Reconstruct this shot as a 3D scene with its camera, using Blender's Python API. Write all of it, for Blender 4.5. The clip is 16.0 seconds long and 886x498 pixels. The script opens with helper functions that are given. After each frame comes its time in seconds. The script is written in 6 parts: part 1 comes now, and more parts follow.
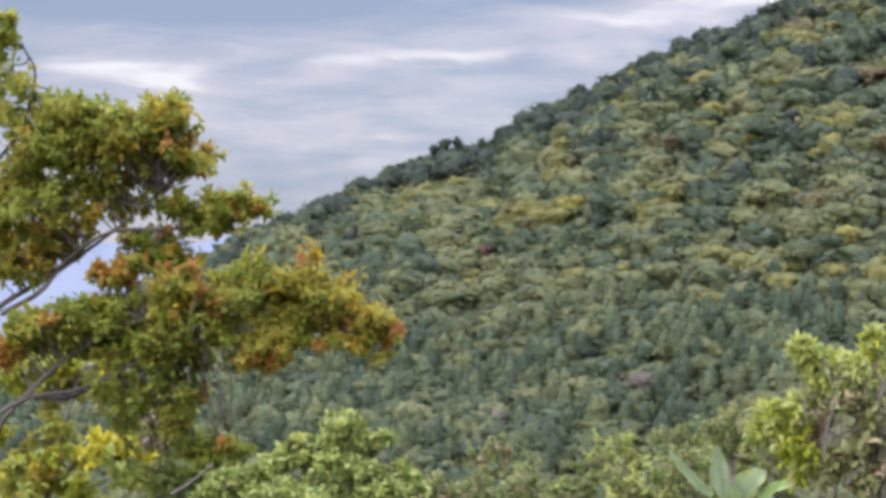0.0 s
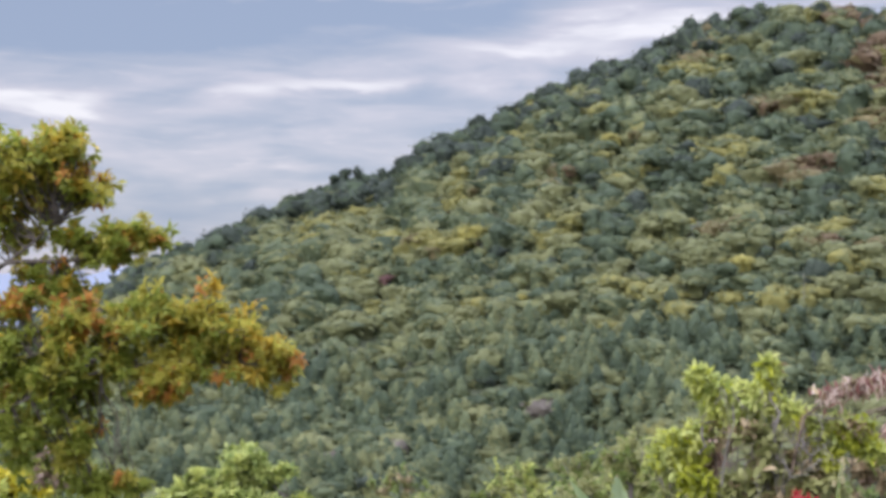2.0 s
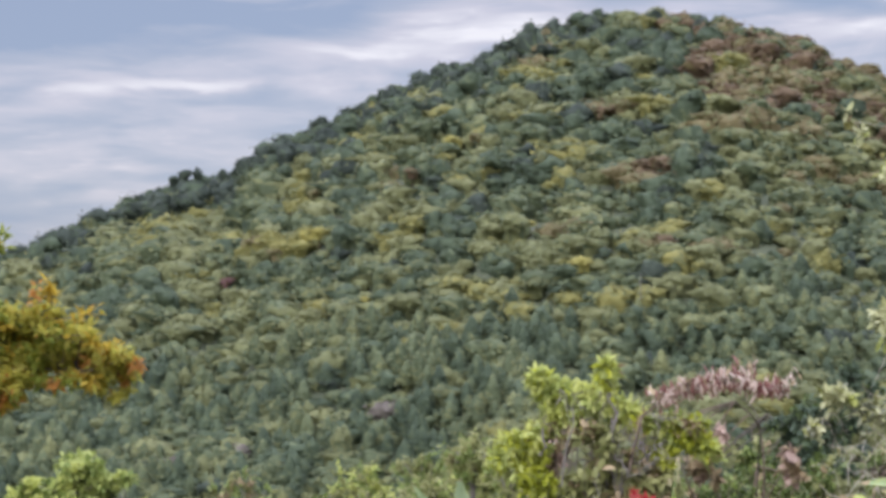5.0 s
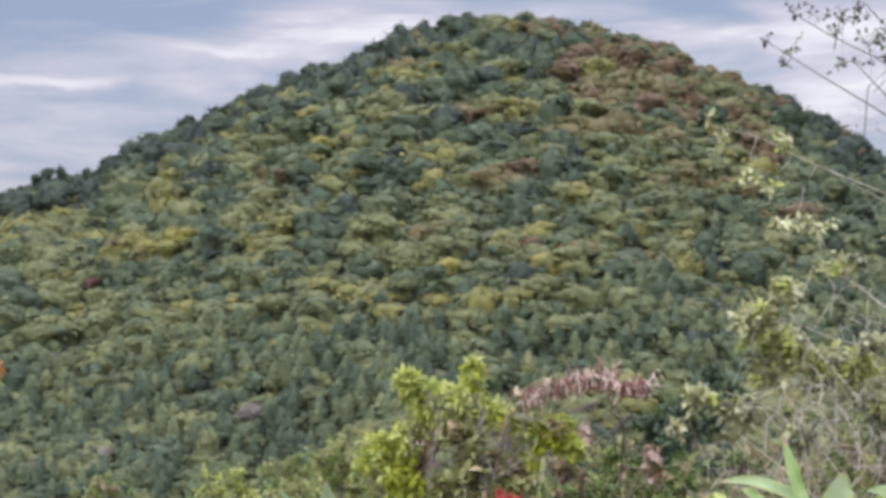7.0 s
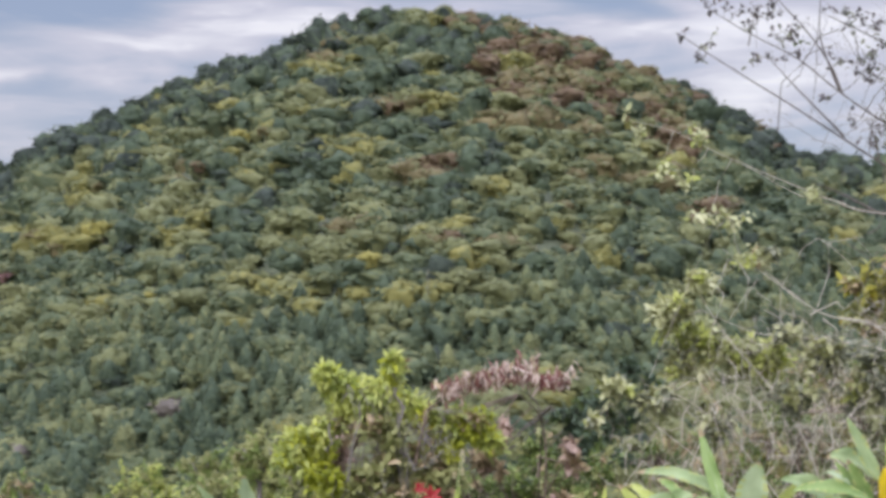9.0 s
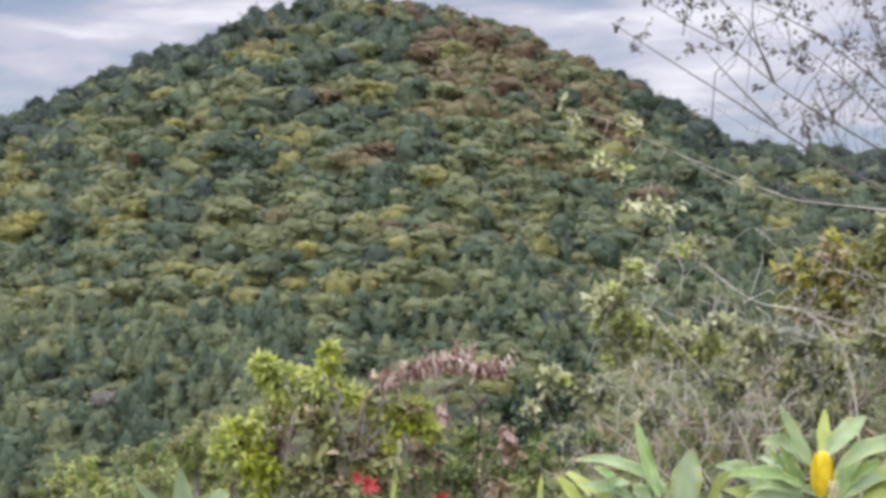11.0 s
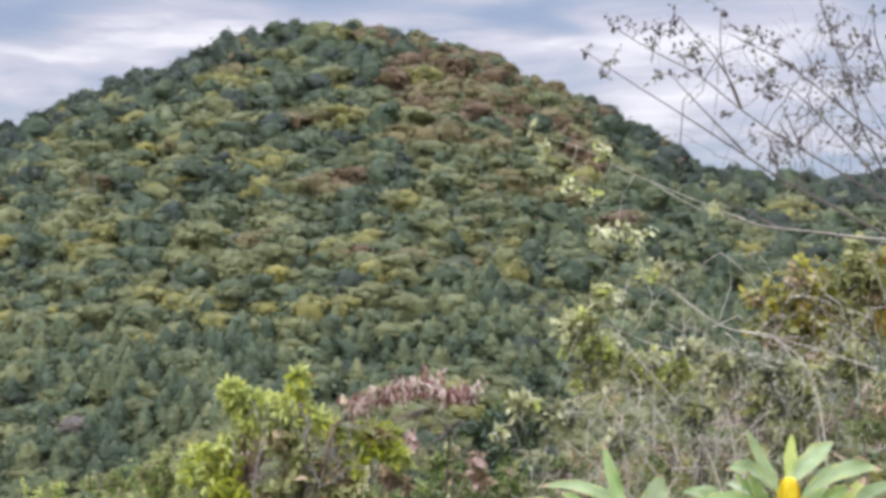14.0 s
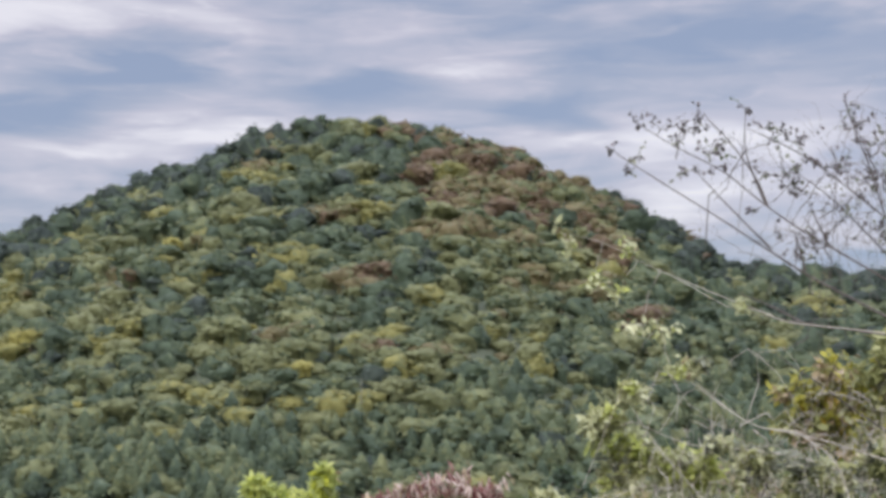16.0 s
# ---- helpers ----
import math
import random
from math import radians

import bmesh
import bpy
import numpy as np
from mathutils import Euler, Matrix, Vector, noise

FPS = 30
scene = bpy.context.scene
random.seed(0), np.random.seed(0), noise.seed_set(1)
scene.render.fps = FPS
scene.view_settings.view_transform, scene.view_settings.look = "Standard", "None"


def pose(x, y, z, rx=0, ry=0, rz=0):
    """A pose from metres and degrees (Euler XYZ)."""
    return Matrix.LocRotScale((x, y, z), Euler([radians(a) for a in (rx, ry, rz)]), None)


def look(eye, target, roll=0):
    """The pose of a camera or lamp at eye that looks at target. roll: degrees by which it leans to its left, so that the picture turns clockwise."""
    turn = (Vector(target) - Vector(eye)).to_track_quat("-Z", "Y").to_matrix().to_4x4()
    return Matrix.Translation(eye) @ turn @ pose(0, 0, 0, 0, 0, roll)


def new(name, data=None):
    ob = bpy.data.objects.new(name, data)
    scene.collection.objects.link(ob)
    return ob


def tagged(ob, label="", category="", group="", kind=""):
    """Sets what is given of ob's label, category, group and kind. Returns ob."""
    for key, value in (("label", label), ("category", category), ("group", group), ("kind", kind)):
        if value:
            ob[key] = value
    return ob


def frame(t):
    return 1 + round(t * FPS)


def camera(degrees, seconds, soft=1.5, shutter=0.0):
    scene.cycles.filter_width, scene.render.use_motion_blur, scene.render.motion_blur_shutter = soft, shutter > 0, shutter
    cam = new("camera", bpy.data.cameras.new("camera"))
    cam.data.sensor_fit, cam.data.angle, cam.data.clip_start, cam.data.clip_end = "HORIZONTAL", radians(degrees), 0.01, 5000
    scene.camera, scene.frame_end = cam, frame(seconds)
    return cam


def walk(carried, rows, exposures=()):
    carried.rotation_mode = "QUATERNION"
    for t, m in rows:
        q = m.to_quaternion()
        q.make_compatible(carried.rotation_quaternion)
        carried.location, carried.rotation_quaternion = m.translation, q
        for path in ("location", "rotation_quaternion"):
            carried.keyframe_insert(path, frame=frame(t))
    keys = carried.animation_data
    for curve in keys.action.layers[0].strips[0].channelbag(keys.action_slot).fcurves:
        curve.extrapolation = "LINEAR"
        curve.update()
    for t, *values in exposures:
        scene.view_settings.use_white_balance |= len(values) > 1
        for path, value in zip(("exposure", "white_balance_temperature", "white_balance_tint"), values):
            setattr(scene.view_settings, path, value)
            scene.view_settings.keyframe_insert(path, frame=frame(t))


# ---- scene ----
EYE = 1.6
cam = camera(34.5, 16.0, soft=3.8)
# seconds, shift of the eye (x, y, z), bearing to the right of +y, rise, lean to the right
ROWS = [
    (0.0, -0.008, -0.000, -0.015, -0.00, 0.00, -0.00),
    (0.5, -0.009, 0.000, -0.014, 0.99, 0.32, -0.00),
    (1.0, -0.010, 0.000, -0.012, 1.88, 0.59, 0.05),
    (1.5, -0.010, 0.001, -0.010, 2.89, 0.89, 0.12),
    (2.0, -0.010, 0.001, -0.008, 4.00, 1.19, 0.19),
    (2.5, -0.010, 0.001, -0.005, 4.91, 1.38, 0.22),
    (3.0, -0.009, 0.001, -0.003, 5.91, 1.50, 0.25),
    (5.5, -0.011, 0.002, -0.001, 11.62, 1.16, 0.43),
    (6.0, -0.010, 0.002, -0.001, 12.99, 1.15, 0.37),
    (6.5, -0.009, 0.002, 0.000, 14.31, 1.19, 0.33),
    (7.0, -0.007, 0.002, 0.000, 15.58, 1.25, 0.31),
    (7.5, -0.006, 0.002, 0.000, 16.50, 1.26, 0.31),
    (8.0, -0.006, 0.002, 0.000, 17.35, 1.21, 0.34),
    (8.5, -0.006, 0.002, 0.001, 18.10, 1.10, 0.40),
    (9.0, -0.006, 0.002, -0.000, 18.81, 0.97, 0.47),
    (11.5, -0.002, 0.001, 0.000, 21.76, 0.42, 0.68),
    (12.0, -0.001, 0.000, -0.000, 22.10, 0.31, 0.67),
    (12.5, 0.000, -0.000, -0.000, 22.29, 0.31, 0.64),
    (13.0, 0.001, -0.000, 0.000, 22.43, 0.48, 0.61),
    (13.5, 0.003, -0.001, 0.000, 22.47, 0.87, 0.60),
    (14.0, 0.003, -0.001, 0.002, 22.46, 1.50, 0.61),
    (14.5, 0.003, -0.001, 0.003, 22.34, 2.45, 0.63),
    (15.0, 0.003, -0.001, 0.004, 22.14, 3.36, 0.64),
    (15.5, 0.002, -0.001, 0.006, 21.84, 4.40, 0.61),
    (16.0, 0.000, -0.000, 0.007, 21.51, 5.31, 0.54),
]


def held(x, y, z, bearing, rise, lean):
    return pose(x, y, EYE + z) @ pose(0, 0, 0, 0, 0, -bearing) @ pose(0, 0, 0, 90 + rise) @ pose(0, 0, 0, 0, 0, -lean)


walk(cam, [(t, held(*row)) for t, *row in ROWS], [(0.0, -0.03), (5.5, -0.08), (9.0, -0.13), (11.5, -0.07), (14.0, 0.00), (16.0, -0.22)])

# ---------------------------------------------------------------- light
SUN_BEARING, SUN_RISE = 218.0, 40.0


def make_world():
    world = bpy.data.worlds.new("cloudy_sky")
    scene.world = world
    world.use_nodes = True
    tree = world.node_tree
    tree.nodes.clear()
    link = tree.links.new

    def node(kind, **values):
        n = tree.nodes.new(kind)
        for k, v in values.items():
            n.inputs[k].default_value = v
        return n

    def maths(op, a, b=None):
        n = tree.nodes.new("ShaderNodeMath")
        n.operation = op
        for i, v in enumerate((a, b)):
            if v is None:
                continue
            if isinstance(v, (int, float)):
                n.inputs[i].default_value = v
            else:
                link(v, n.inputs[i])
        return n.outputs[0]

    coord = tree.nodes.new("ShaderNodeTexCoord").outputs["Generated"]
    axes = tree.nodes.new("ShaderNodeSeparateXYZ")
    link(coord, axes.inputs[0])
    bearing = maths("MULTIPLY", maths("ARCTAN2", axes.outputs[0], axes.outputs[1]), 57.296)
    rise = maths("MULTIPLY", maths("ARCSINE", axes.outputs[2]), 57.296)
    # streaks: noise in bearing and rise, drawn out sideways
    place = tree.nodes.new("ShaderNodeCombineXYZ")
    link(maths("MULTIPLY", bearing, 0.085), place.inputs[0])
    link(maths("MULTIPLY", rise, 0.30), place.inputs[1])
    warp = node("ShaderNodeTexNoise", Scale=1.3, Detail=3.0, Roughness=0.5)
    link(place.outputs[0], warp.inputs["Vector"])
    fine = node("ShaderNodeTexNoise", Scale=1.9, Detail=4.0, Roughness=0.46, Distortion=0.5)
    link(place.outputs[0], fine.inputs["Vector"])
    wobble_a = maths("MULTIPLY", maths("SUBTRACT", warp.outputs["Fac"], 0.5), 9.0)
    wobble_e = maths("MULTIPLY", maths("SUBTRACT", fine.outputs["Fac"], 0.5), 2.6)
    ba, re = maths("ADD", bearing, wobble_a), maths("ADD", rise, wobble_e)
    total = maths("ADD", maths("MULTIPLY", maths("SUBTRACT", fine.outputs["Fac"], 0.5), 1.05), 0.41)
    # thin bands of cloud, nearly level
    level = tree.nodes.new("ShaderNodeCombineXYZ")
    link(maths("MULTIPLY", bearing, 0.10), level.inputs[0])
    link(maths("MULTIPLY", maths("ADD", rise, maths("MULTIPLY", bearing, 0.012)), 0.62), level.inputs[1])
    bands = node("ShaderNodeTexNoise", Scale=2.0, Detail=5.0, Roughness=0.52, Distortion=0.6)
    link(level.outputs[0], bands.inputs["Vector"])
    total = maths("ADD", total, maths("MULTIPLY", maths("SUBTRACT", bands.outputs["Fac"], 0.5), 0.7))
    torn = node("ShaderNodeTexNoise", Scale=3.4, Detail=6.0, Roughness=0.55, Distortion=1.2)
    link(level.outputs[0], torn.inputs["Vector"])
    total = maths("ADD", total, maths("MULTIPLY", maths("MAXIMUM", maths("SUBTRACT", torn.outputs["Fac"], 0.54), 0.0), 0.7))
    # banks of cloud: bearing, rise, half width, half height, lighter or darker
    for a, e, wa, we, amount in CLOUDS:
        da = maths("MULTIPLY", maths("SUBTRACT", ba, a), 1.0 / wa)
        de = maths("MULTIPLY", maths("SUBTRACT", re, e), 1.0 / we)
        d2 = maths("ADD", maths("MULTIPLY", da, da), maths("MULTIPLY", de, de))
        total = maths("ADD", total, maths("MULTIPLY", maths("EXPONENT", maths("MULTIPLY", maths("POWER", d2, 1.5), -1.0)), amount))
    ramp = tree.nodes.new("ShaderNodeValToRGB")
    link(total, ramp.inputs[0])
    steps = ramp.color_ramp.elements
    steps[0].position, steps[0].color = 0.05, (0.31, 0.37, 0.53, 1)
    steps[1].position, steps[1].color = 0.95, (0.88, 0.85, 0.915, 1)
    mid = steps.new(0.32)
    mid.color = (0.42, 0.45, 0.58, 1)
    mid = steps.new(0.60)
    mid.color = (0.595, 0.575, 0.680, 1)
    # an overcast sky is brighter overhead than at the horizon
    lift = maths("ADD", 1.0, maths("MULTIPLY", maths("MAXIMUM", maths("SUBTRACT", axes.outputs[2], 0.28), 0.0), 9.0))
    clouds = tree.nodes.new("ShaderNodeVectorMath")
    clouds.operation = "SCALE"
    link(ramp.outputs[0], clouds.inputs[0])
    link(lift, clouds.inputs["Scale"])
    sky = tree.nodes.new("ShaderNodeTexSky")
    sky.sky_type, sky.sun_disc = "NISHITA", False
    sky.sun_elevation, sky.sun_rotation = radians(SUN_RISE), radians(SUN_BEARING)
    thin = node("ShaderNodeBackground", Strength=0.02)
    link(sky.outputs[0], thin.inputs["Color"])
    deck = node("ShaderNodeBackground", Strength=0.98)
    link(clouds.outputs[0], deck.inputs["Color"])
    both = tree.nodes.new("ShaderNodeAddShader")
    link(thin.outputs[0], both.inputs[0])
    link(deck.outputs[0], both.inputs[1])
    out = tree.nodes.new("ShaderNodeOutputWorld")
    link(both.outputs[0], out.inputs["Surface"])


CLOUDS = [
    (-11, 10.3, 11, 1.45, -0.80), (3, 10.6, 7, 0.7, -0.4), (12, 10.0, 5, 0.6, 0.28), (-12, 7.0, 3.6, 0.42, 0.55), (-1, 7.8, 5, 0.32, 0.35), (8.5, 9.1, 4, 0.35, 0.25),
    (-1.5, 4.4, 1.6, 0.3, 0.25), (-7, 2.2, 6, 1.1, -0.12), (6, 14.2, 8, 1.0, 0.5), (23.3, 12.6, 2.4, 0.5, 0.3), (26, 10.6, 2.6, 0.55, -0.35),
    (31, 9.4, 8, 1.0, 0.4), (33, 7.6, 5, 0.9, 0.35), (18.7, 11.8, 2.8, 0.7, -0.35), (9, 12.0, 4.5, 0.5, -0.3), (12, 10.3, 5, 0.8, 0.22), (33, 13.3, 8, 1.2, -0.35), (38.5, 4.7, 2, 0.5, -0.45), (33, 6.3, 5, 1.0, 0.25), (7, 8.6, 4, 0.9, 0.25),
]
make_world()

sun_data = bpy.data.lights.new("sun", "SUN")
sun_data.energy, sun_data.angle, sun_data.color = 2.5, radians(40), (1.0, 0.96, 0.90)
sun = new("sun", sun_data)
_b, _r = radians(SUN_BEARING), radians(SUN_RISE)
sun.matrix_world = look((60 * math.sin(_b), 60 * math.cos(_b), 90), (0, 0, 90 - 60 * math.tan(_r)))
tagged(sun, kind="light")

# ---------------------------------------------------------------- materials


def leafy(name, dark, light, gloss=0.45, through_share=0.25, blotch=6.0, scatter=0.6, relief=0.0):
    """Leaf material: each leaf its own tint between two colours, blotches, light through the blade."""
    m = bpy.data.materials.new(name)
    m.use_nodes = True
    t = m.node_tree
    t.nodes.clear()
    geo = t.nodes.new("ShaderNodeNewGeometry")
    coord = t.nodes.new("ShaderNodeTexCoord")
    spots = t.nodes.new("ShaderNodeTexNoise")
    spots.inputs["Scale"].default_value, spots.inputs["Detail"].default_value = blotch, 4.0
    t.links.new(coord.outputs["Object"], spots.inputs["Vector"])
    add = t.nodes.new("ShaderNodeMath")
    add.operation = "MULTIPLY_ADD"
    t.links.new(geo.outputs["Random Per Island"], add.inputs[0])
    add.inputs[1].default_value = scatter
    scaled = t.nodes.new("ShaderNodeMath")
    scaled.operation = "MULTIPLY_ADD"
    t.links.new(spots.outputs["Fac"], scaled.inputs[0])
    scaled.inputs[1].default_value, scaled.inputs[2].default_value = 1.6, -0.3 - 0.5 * scatter
    t.links.new(scaled.outputs[0], add.inputs[2])
    mix = t.nodes.new("ShaderNodeValToRGB")
    e = mix.color_ramp.elements
    e[0].position, e[0].color = 0.0, (*dark, 1)
    e[1].position, e[1].color = 1.0, (*light, 1)
    t.links.new(add.outputs[0], mix.inputs[0])
    body = t.nodes.new("ShaderNodeBsdfPrincipled")
    body.inputs["Roughness"].default_value = gloss
    body.inputs["Specular IOR Level"].default_value = 0.12 if relief else 0.3
    t.links.new(mix.outputs[0], body.inputs["Base Color"])
    if relief:
        grain = t.nodes.new("ShaderNodeTexNoise")
        grain.inputs["Scale"].default_value, grain.inputs["Detail"].default_value, grain.inputs["Roughness"].default_value = 1.1, 3.0, 0.6
        t.links.new(coord.outputs["Object"], grain.inputs["Vector"])
        bump = t.nodes.new("ShaderNodeBump")
        bump.inputs["Strength"].default_value, bump.inputs["Distance"].default_value = 0.9, relief
        t.links.new(grain.outputs["Fac"], bump.inputs["Height"])
        t.links.new(bump.outputs[0], body.inputs["Normal"])
        # the same grain paints the hollows darker, as shade in the crown's gaps
        fine = t.nodes.new("ShaderNodeMath")
        fine.operation = "MULTIPLY_ADD"
        t.links.new(grain.outputs["Fac"], fine.inputs[0])
        fine.inputs[1].default_value = 1.5
        t.links.new(scaled.outputs[0], fine.inputs[2])
        less = t.nodes.new("ShaderNodeMath")
        less.operation = "SUBTRACT"
        t.links.new(fine.outputs[0], less.inputs[0])
        less.inputs[1].default_value = 0.75
        t.links.new(less.outputs[0], add.inputs[2])
    glow = t.nodes.new("ShaderNodeBsdfTranslucent")
    t.links.new(mix.outputs[0], glow.inputs["Color"])
    share = t.nodes.new("ShaderNodeMixShader")
    share.inputs[0].default_value = through_share
    t.links.new(body.outputs[0], share.inputs[1])
    t.links.new(glow.outputs[0], share.inputs[2])
    out = t.nodes.new("ShaderNodeOutputMaterial")
    t.links.new(share.outputs[0], out.inputs["Surface"])
    return m


def rough(name, dark, light, scale=8.0, bump=0.4, gloss=0.9):
    """Bark, soil and the like: two colours in noise at two scales, with relief."""
    m = bpy.data.materials.new(name)
    m.use_nodes = True
    t = m.node_tree
    body = t.nodes["Principled BSDF"]
    coord = t.nodes.new("ShaderNodeTexCoord")
    a = t.nodes.new("ShaderNodeTexNoise")
    a.inputs["Scale"].default_value, a.inputs["Detail"].default_value, a.inputs["Roughness"].default_value = scale, 8.0, 0.65
    b = t.nodes.new("ShaderNodeTexNoise")
    b.inputs["Scale"].default_value, b.inputs["Detail"].default_value = scale * 0.13, 3.0
    t.links.new(coord.outputs["Object"], a.inputs["Vector"])
    t.links.new(coord.outputs["Object"], b.inputs["Vector"])
    add = t.nodes.new("ShaderNodeMath")
    add.operation = "ADD"
    t.links.new(a.outputs["Fac"], add.inputs[0])
    t.links.new(b.outputs["Fac"], add.inputs[1])
    ramp = t.nodes.new("ShaderNodeValToRGB")
    e = ramp.color_ramp.elements
    e[0].position, e[0].color = 0.70, (*dark, 1)
    e[1].position, e[1].color = 1.0, (*light, 1)
    e[0].position, e[1].position = 0.35, 0.75
    half = t.nodes.new("ShaderNodeMath")
    half.operation = "MULTIPLY"
    half.inputs[1].default_value = 0.5
    t.links.new(add.outputs[0], half.inputs[0])
    t.links.new(half.outputs[0], ramp.inputs[0])
    t.links.new(ramp.outputs[0], body.inputs["Base Color"])
    body.inputs["Roughness"].default_value = gloss
    relief = t.nodes.new("ShaderNodeBump")
    relief.inputs["Strength"].default_value = bump
    relief.inputs["Distance"].default_value = 0.02
    t.links.new(a.outputs["Fac"], relief.inputs["Height"])
    t.links.new(relief.outputs[0], body.inputs["Normal"])
    return m


# far woods: kinds of crown colour, with blue raised to stand for haze
WOODS = [
    leafy("pine_crown", (0.059, 0.083, 0.056), (0.112, 0.147, 0.090), 0.6, 0.35, 0.11, 0.35, 0.3),
    leafy("blue_pine_crown", (0.042, 0.056, 0.048), (0.079, 0.100, 0.077), 0.6, 0.35, 0.11, 0.35, 0.3),
    leafy("green_crown", (0.080, 0.105, 0.061), (0.166, 0.198, 0.108), 0.6, 0.35, 0.11, 0.35, 0.3),
    leafy("olive_crown", (0.124, 0.138, 0.068), (0.245, 0.260, 0.124), 0.6, 0.35, 0.11, 0.35, 0.3),
    leafy("pale_olive_crown", (0.142, 0.154, 0.073), (0.266, 0.278, 0.137), 0.6, 0.35, 0.11, 0.35, 0.3),
    leafy("yellow_green_crown", (0.172, 0.170, 0.060), (0.318, 0.300, 0.110), 0.6, 0.35, 0.11, 0.35, 0.3),
    leafy("yellow_crown", (0.320, 0.292, 0.088), (0.508, 0.466, 0.162), 0.6, 0.35, 0.11, 0.35, 0.3),
    leafy("ochre_crown", (0.150, 0.128, 0.068), (0.258, 0.218, 0.114), 0.6, 0.35, 0.11, 0.35, 0.3),
    leafy("rust_crown", (0.128, 0.092, 0.060), (0.210, 0.150, 0.096), 0.6, 0.35, 0.11, 0.35, 0.3),
    leafy("maroon_crown", (0.135, 0.074, 0.076), (0.220, 0.120, 0.126), 0.6, 0.35, 0.11, 0.35, 0.3),
    leafy("bare_crown", (0.104, 0.091, 0.079), (0.164, 0.145, 0.128), 0.8, 0.1, 0.11, 0.35, 0.3),
]
PINE, BLUE, GREEN, OLIVE, PALE, YGREEN, YELLOW, OCHRE, RUST, MAROON, BARE = range(11)

oak_green = leafy("oak_leaf_green", (0.205, 0.255, 0.044), (0.400, 0.440, 0.095), 0.45, 0.66)
oak_olive = leafy("oak_leaf_olive", (0.310, 0.295, 0.050), (0.540, 0.495, 0.108), 0.45, 0.66)
oak_gold = leafy("oak_leaf_gold", (0.380, 0.265, 0.034), (0.640, 0.480, 0.085), 0.45, 0.66)
oak_rust = leafy("oak_leaf_rust", (0.390, 0.180, 0.042), (0.630, 0.330, 0.100), 0.45, 0.66)
vine_leaf = leafy("vine_leaf_yellow_green", (0.400, 0.450, 0.115), (0.660, 0.680, 0.250), 0.4, 0.58)
bright_leaf = leafy("leaf_bright_yellow_green", (0.340, 0.385, 0.036), (0.580, 0.600, 0.090), 0.4, 0.55)
mid_leaf = leafy("leaf_mid_green", (0.125, 0.180, 0.044), (0.285, 0.345, 0.102), 0.4, 0.42)
dark_leaf = leafy("leaf_dark_green", (0.055, 0.087, 0.023), (0.147, 0.193, 0.055), 0.45, 0.25)
light_leaf = leafy("leaf_light_green", (0.262, 0.325, 0.080), (0.500, 0.545, 0.200), 0.4, 0.4)
olive_leaf = leafy("leaf_dull_olive", (0.200, 0.214, 0.078), (0.400, 0.400, 0.178), 0.5, 0.4)
pale_leaf = leafy("leaf_pale_silvery", (0.350, 0.370, 0.185), (0.610, 0.600, 0.370), 0.45, 0.3)
grey_leaf = leafy("leaf_grey_green", (0.130, 0.140, 0.095), (0.280, 0.285, 0.200), 0.5, 0.2)
willow_leaf = leafy("leaf_willow_grey", (0.078, 0.066, 0.066), (0.175, 0.152, 0.145), 0.5, 0.2)
lemon_leaf = leafy("leaf_lemon_yellow", (0.480, 0.420, 0.025), (0.680, 0.610, 0.080), 0.4, 0.35)
pine_needle = leafy("pine_needle", (0.045, 0.072, 0.045), (0.100, 0.138, 0.086), 0.5, 0.15)
sumac_leaf = leafy("leaf_maroon", (0.150, 0.052, 0.047), (0.285, 0.135, 0.118), 0.4, 0.25)
pink_leaf = leafy("leaf_dusty_pink", (0.290, 0.190, 0.155), (0.470, 0.350, 0.290), 0.5, 0.25)
sumac_pink = leafy("leaf_faded_pink", (0.450, 0.335, 0.285), (0.660, 0.540, 0.465), 0.5, 0.25)
dry_leaf = leafy("leaf_dry_brown", (0.235, 0.175, 0.100), (0.435, 0.345, 0.215), 0.7, 0.2)
blade_leaf = leafy("blade_grey_green", (0.165, 0.245, 0.098), (0.395, 0.475, 0.250), 0.35, 0.3, 20.0)
blade_pale = leafy("blade_pale_grey_green", (0.250, 0.330, 0.165), (0.455, 0.530, 0.325), 0.35, 0.3, 20.0)
blade_lime = leafy("blade_lime", (0.240, 0.310, 0.060), (0.470, 0.500, 0.145), 0.35, 0.3, 20.0)
blade_edge = leafy("blade_yellowing_edge", (0.240, 0.290, 0.085), (0.470, 0.490, 0.200), 0.35, 0.3, 20.0)
blade_deep = leafy("blade_deep_green", (0.130, 0.220, 0.060), (0.300, 0.400, 0.140), 0.35, 0.3, 20.0)
petal_yellow = leafy("petal_yellow", (0.552, 0.368, 0.009), (0.736, 0.570, 0.028), 0.5, 0.2, 30.0)
petal_red = leafy("petal_red", (0.200, 0.012, 0.015), (0.350, 0.028, 0.030), 0.5, 0.2, 30.0)
petal_cream = leafy("petal_cream", (0.506, 0.442, 0.258), (0.690, 0.626, 0.414), 0.5, 0.2, 30.0)
bark_grey = rough("bark_grey", (0.120, 0.105, 0.095), (0.300, 0.270, 0.250), 30)
bark_dark = rough("bark_dark", (0.062, 0.050, 0.043), (0.165, 0.140, 0.122), 30)
bark_brown = rough("bark_brown", (0.085, 0.062, 0.046), (0.220, 0.165, 0.125), 30)
bark_pale = rough("bark_pale", (0.390, 0.345, 0.285), (0.660, 0.605, 0.525), 40)
stem_green = rough("stem_green", (0.100, 0.140, 0.040), (0.200, 0.250, 0.080), 30, 0.2)
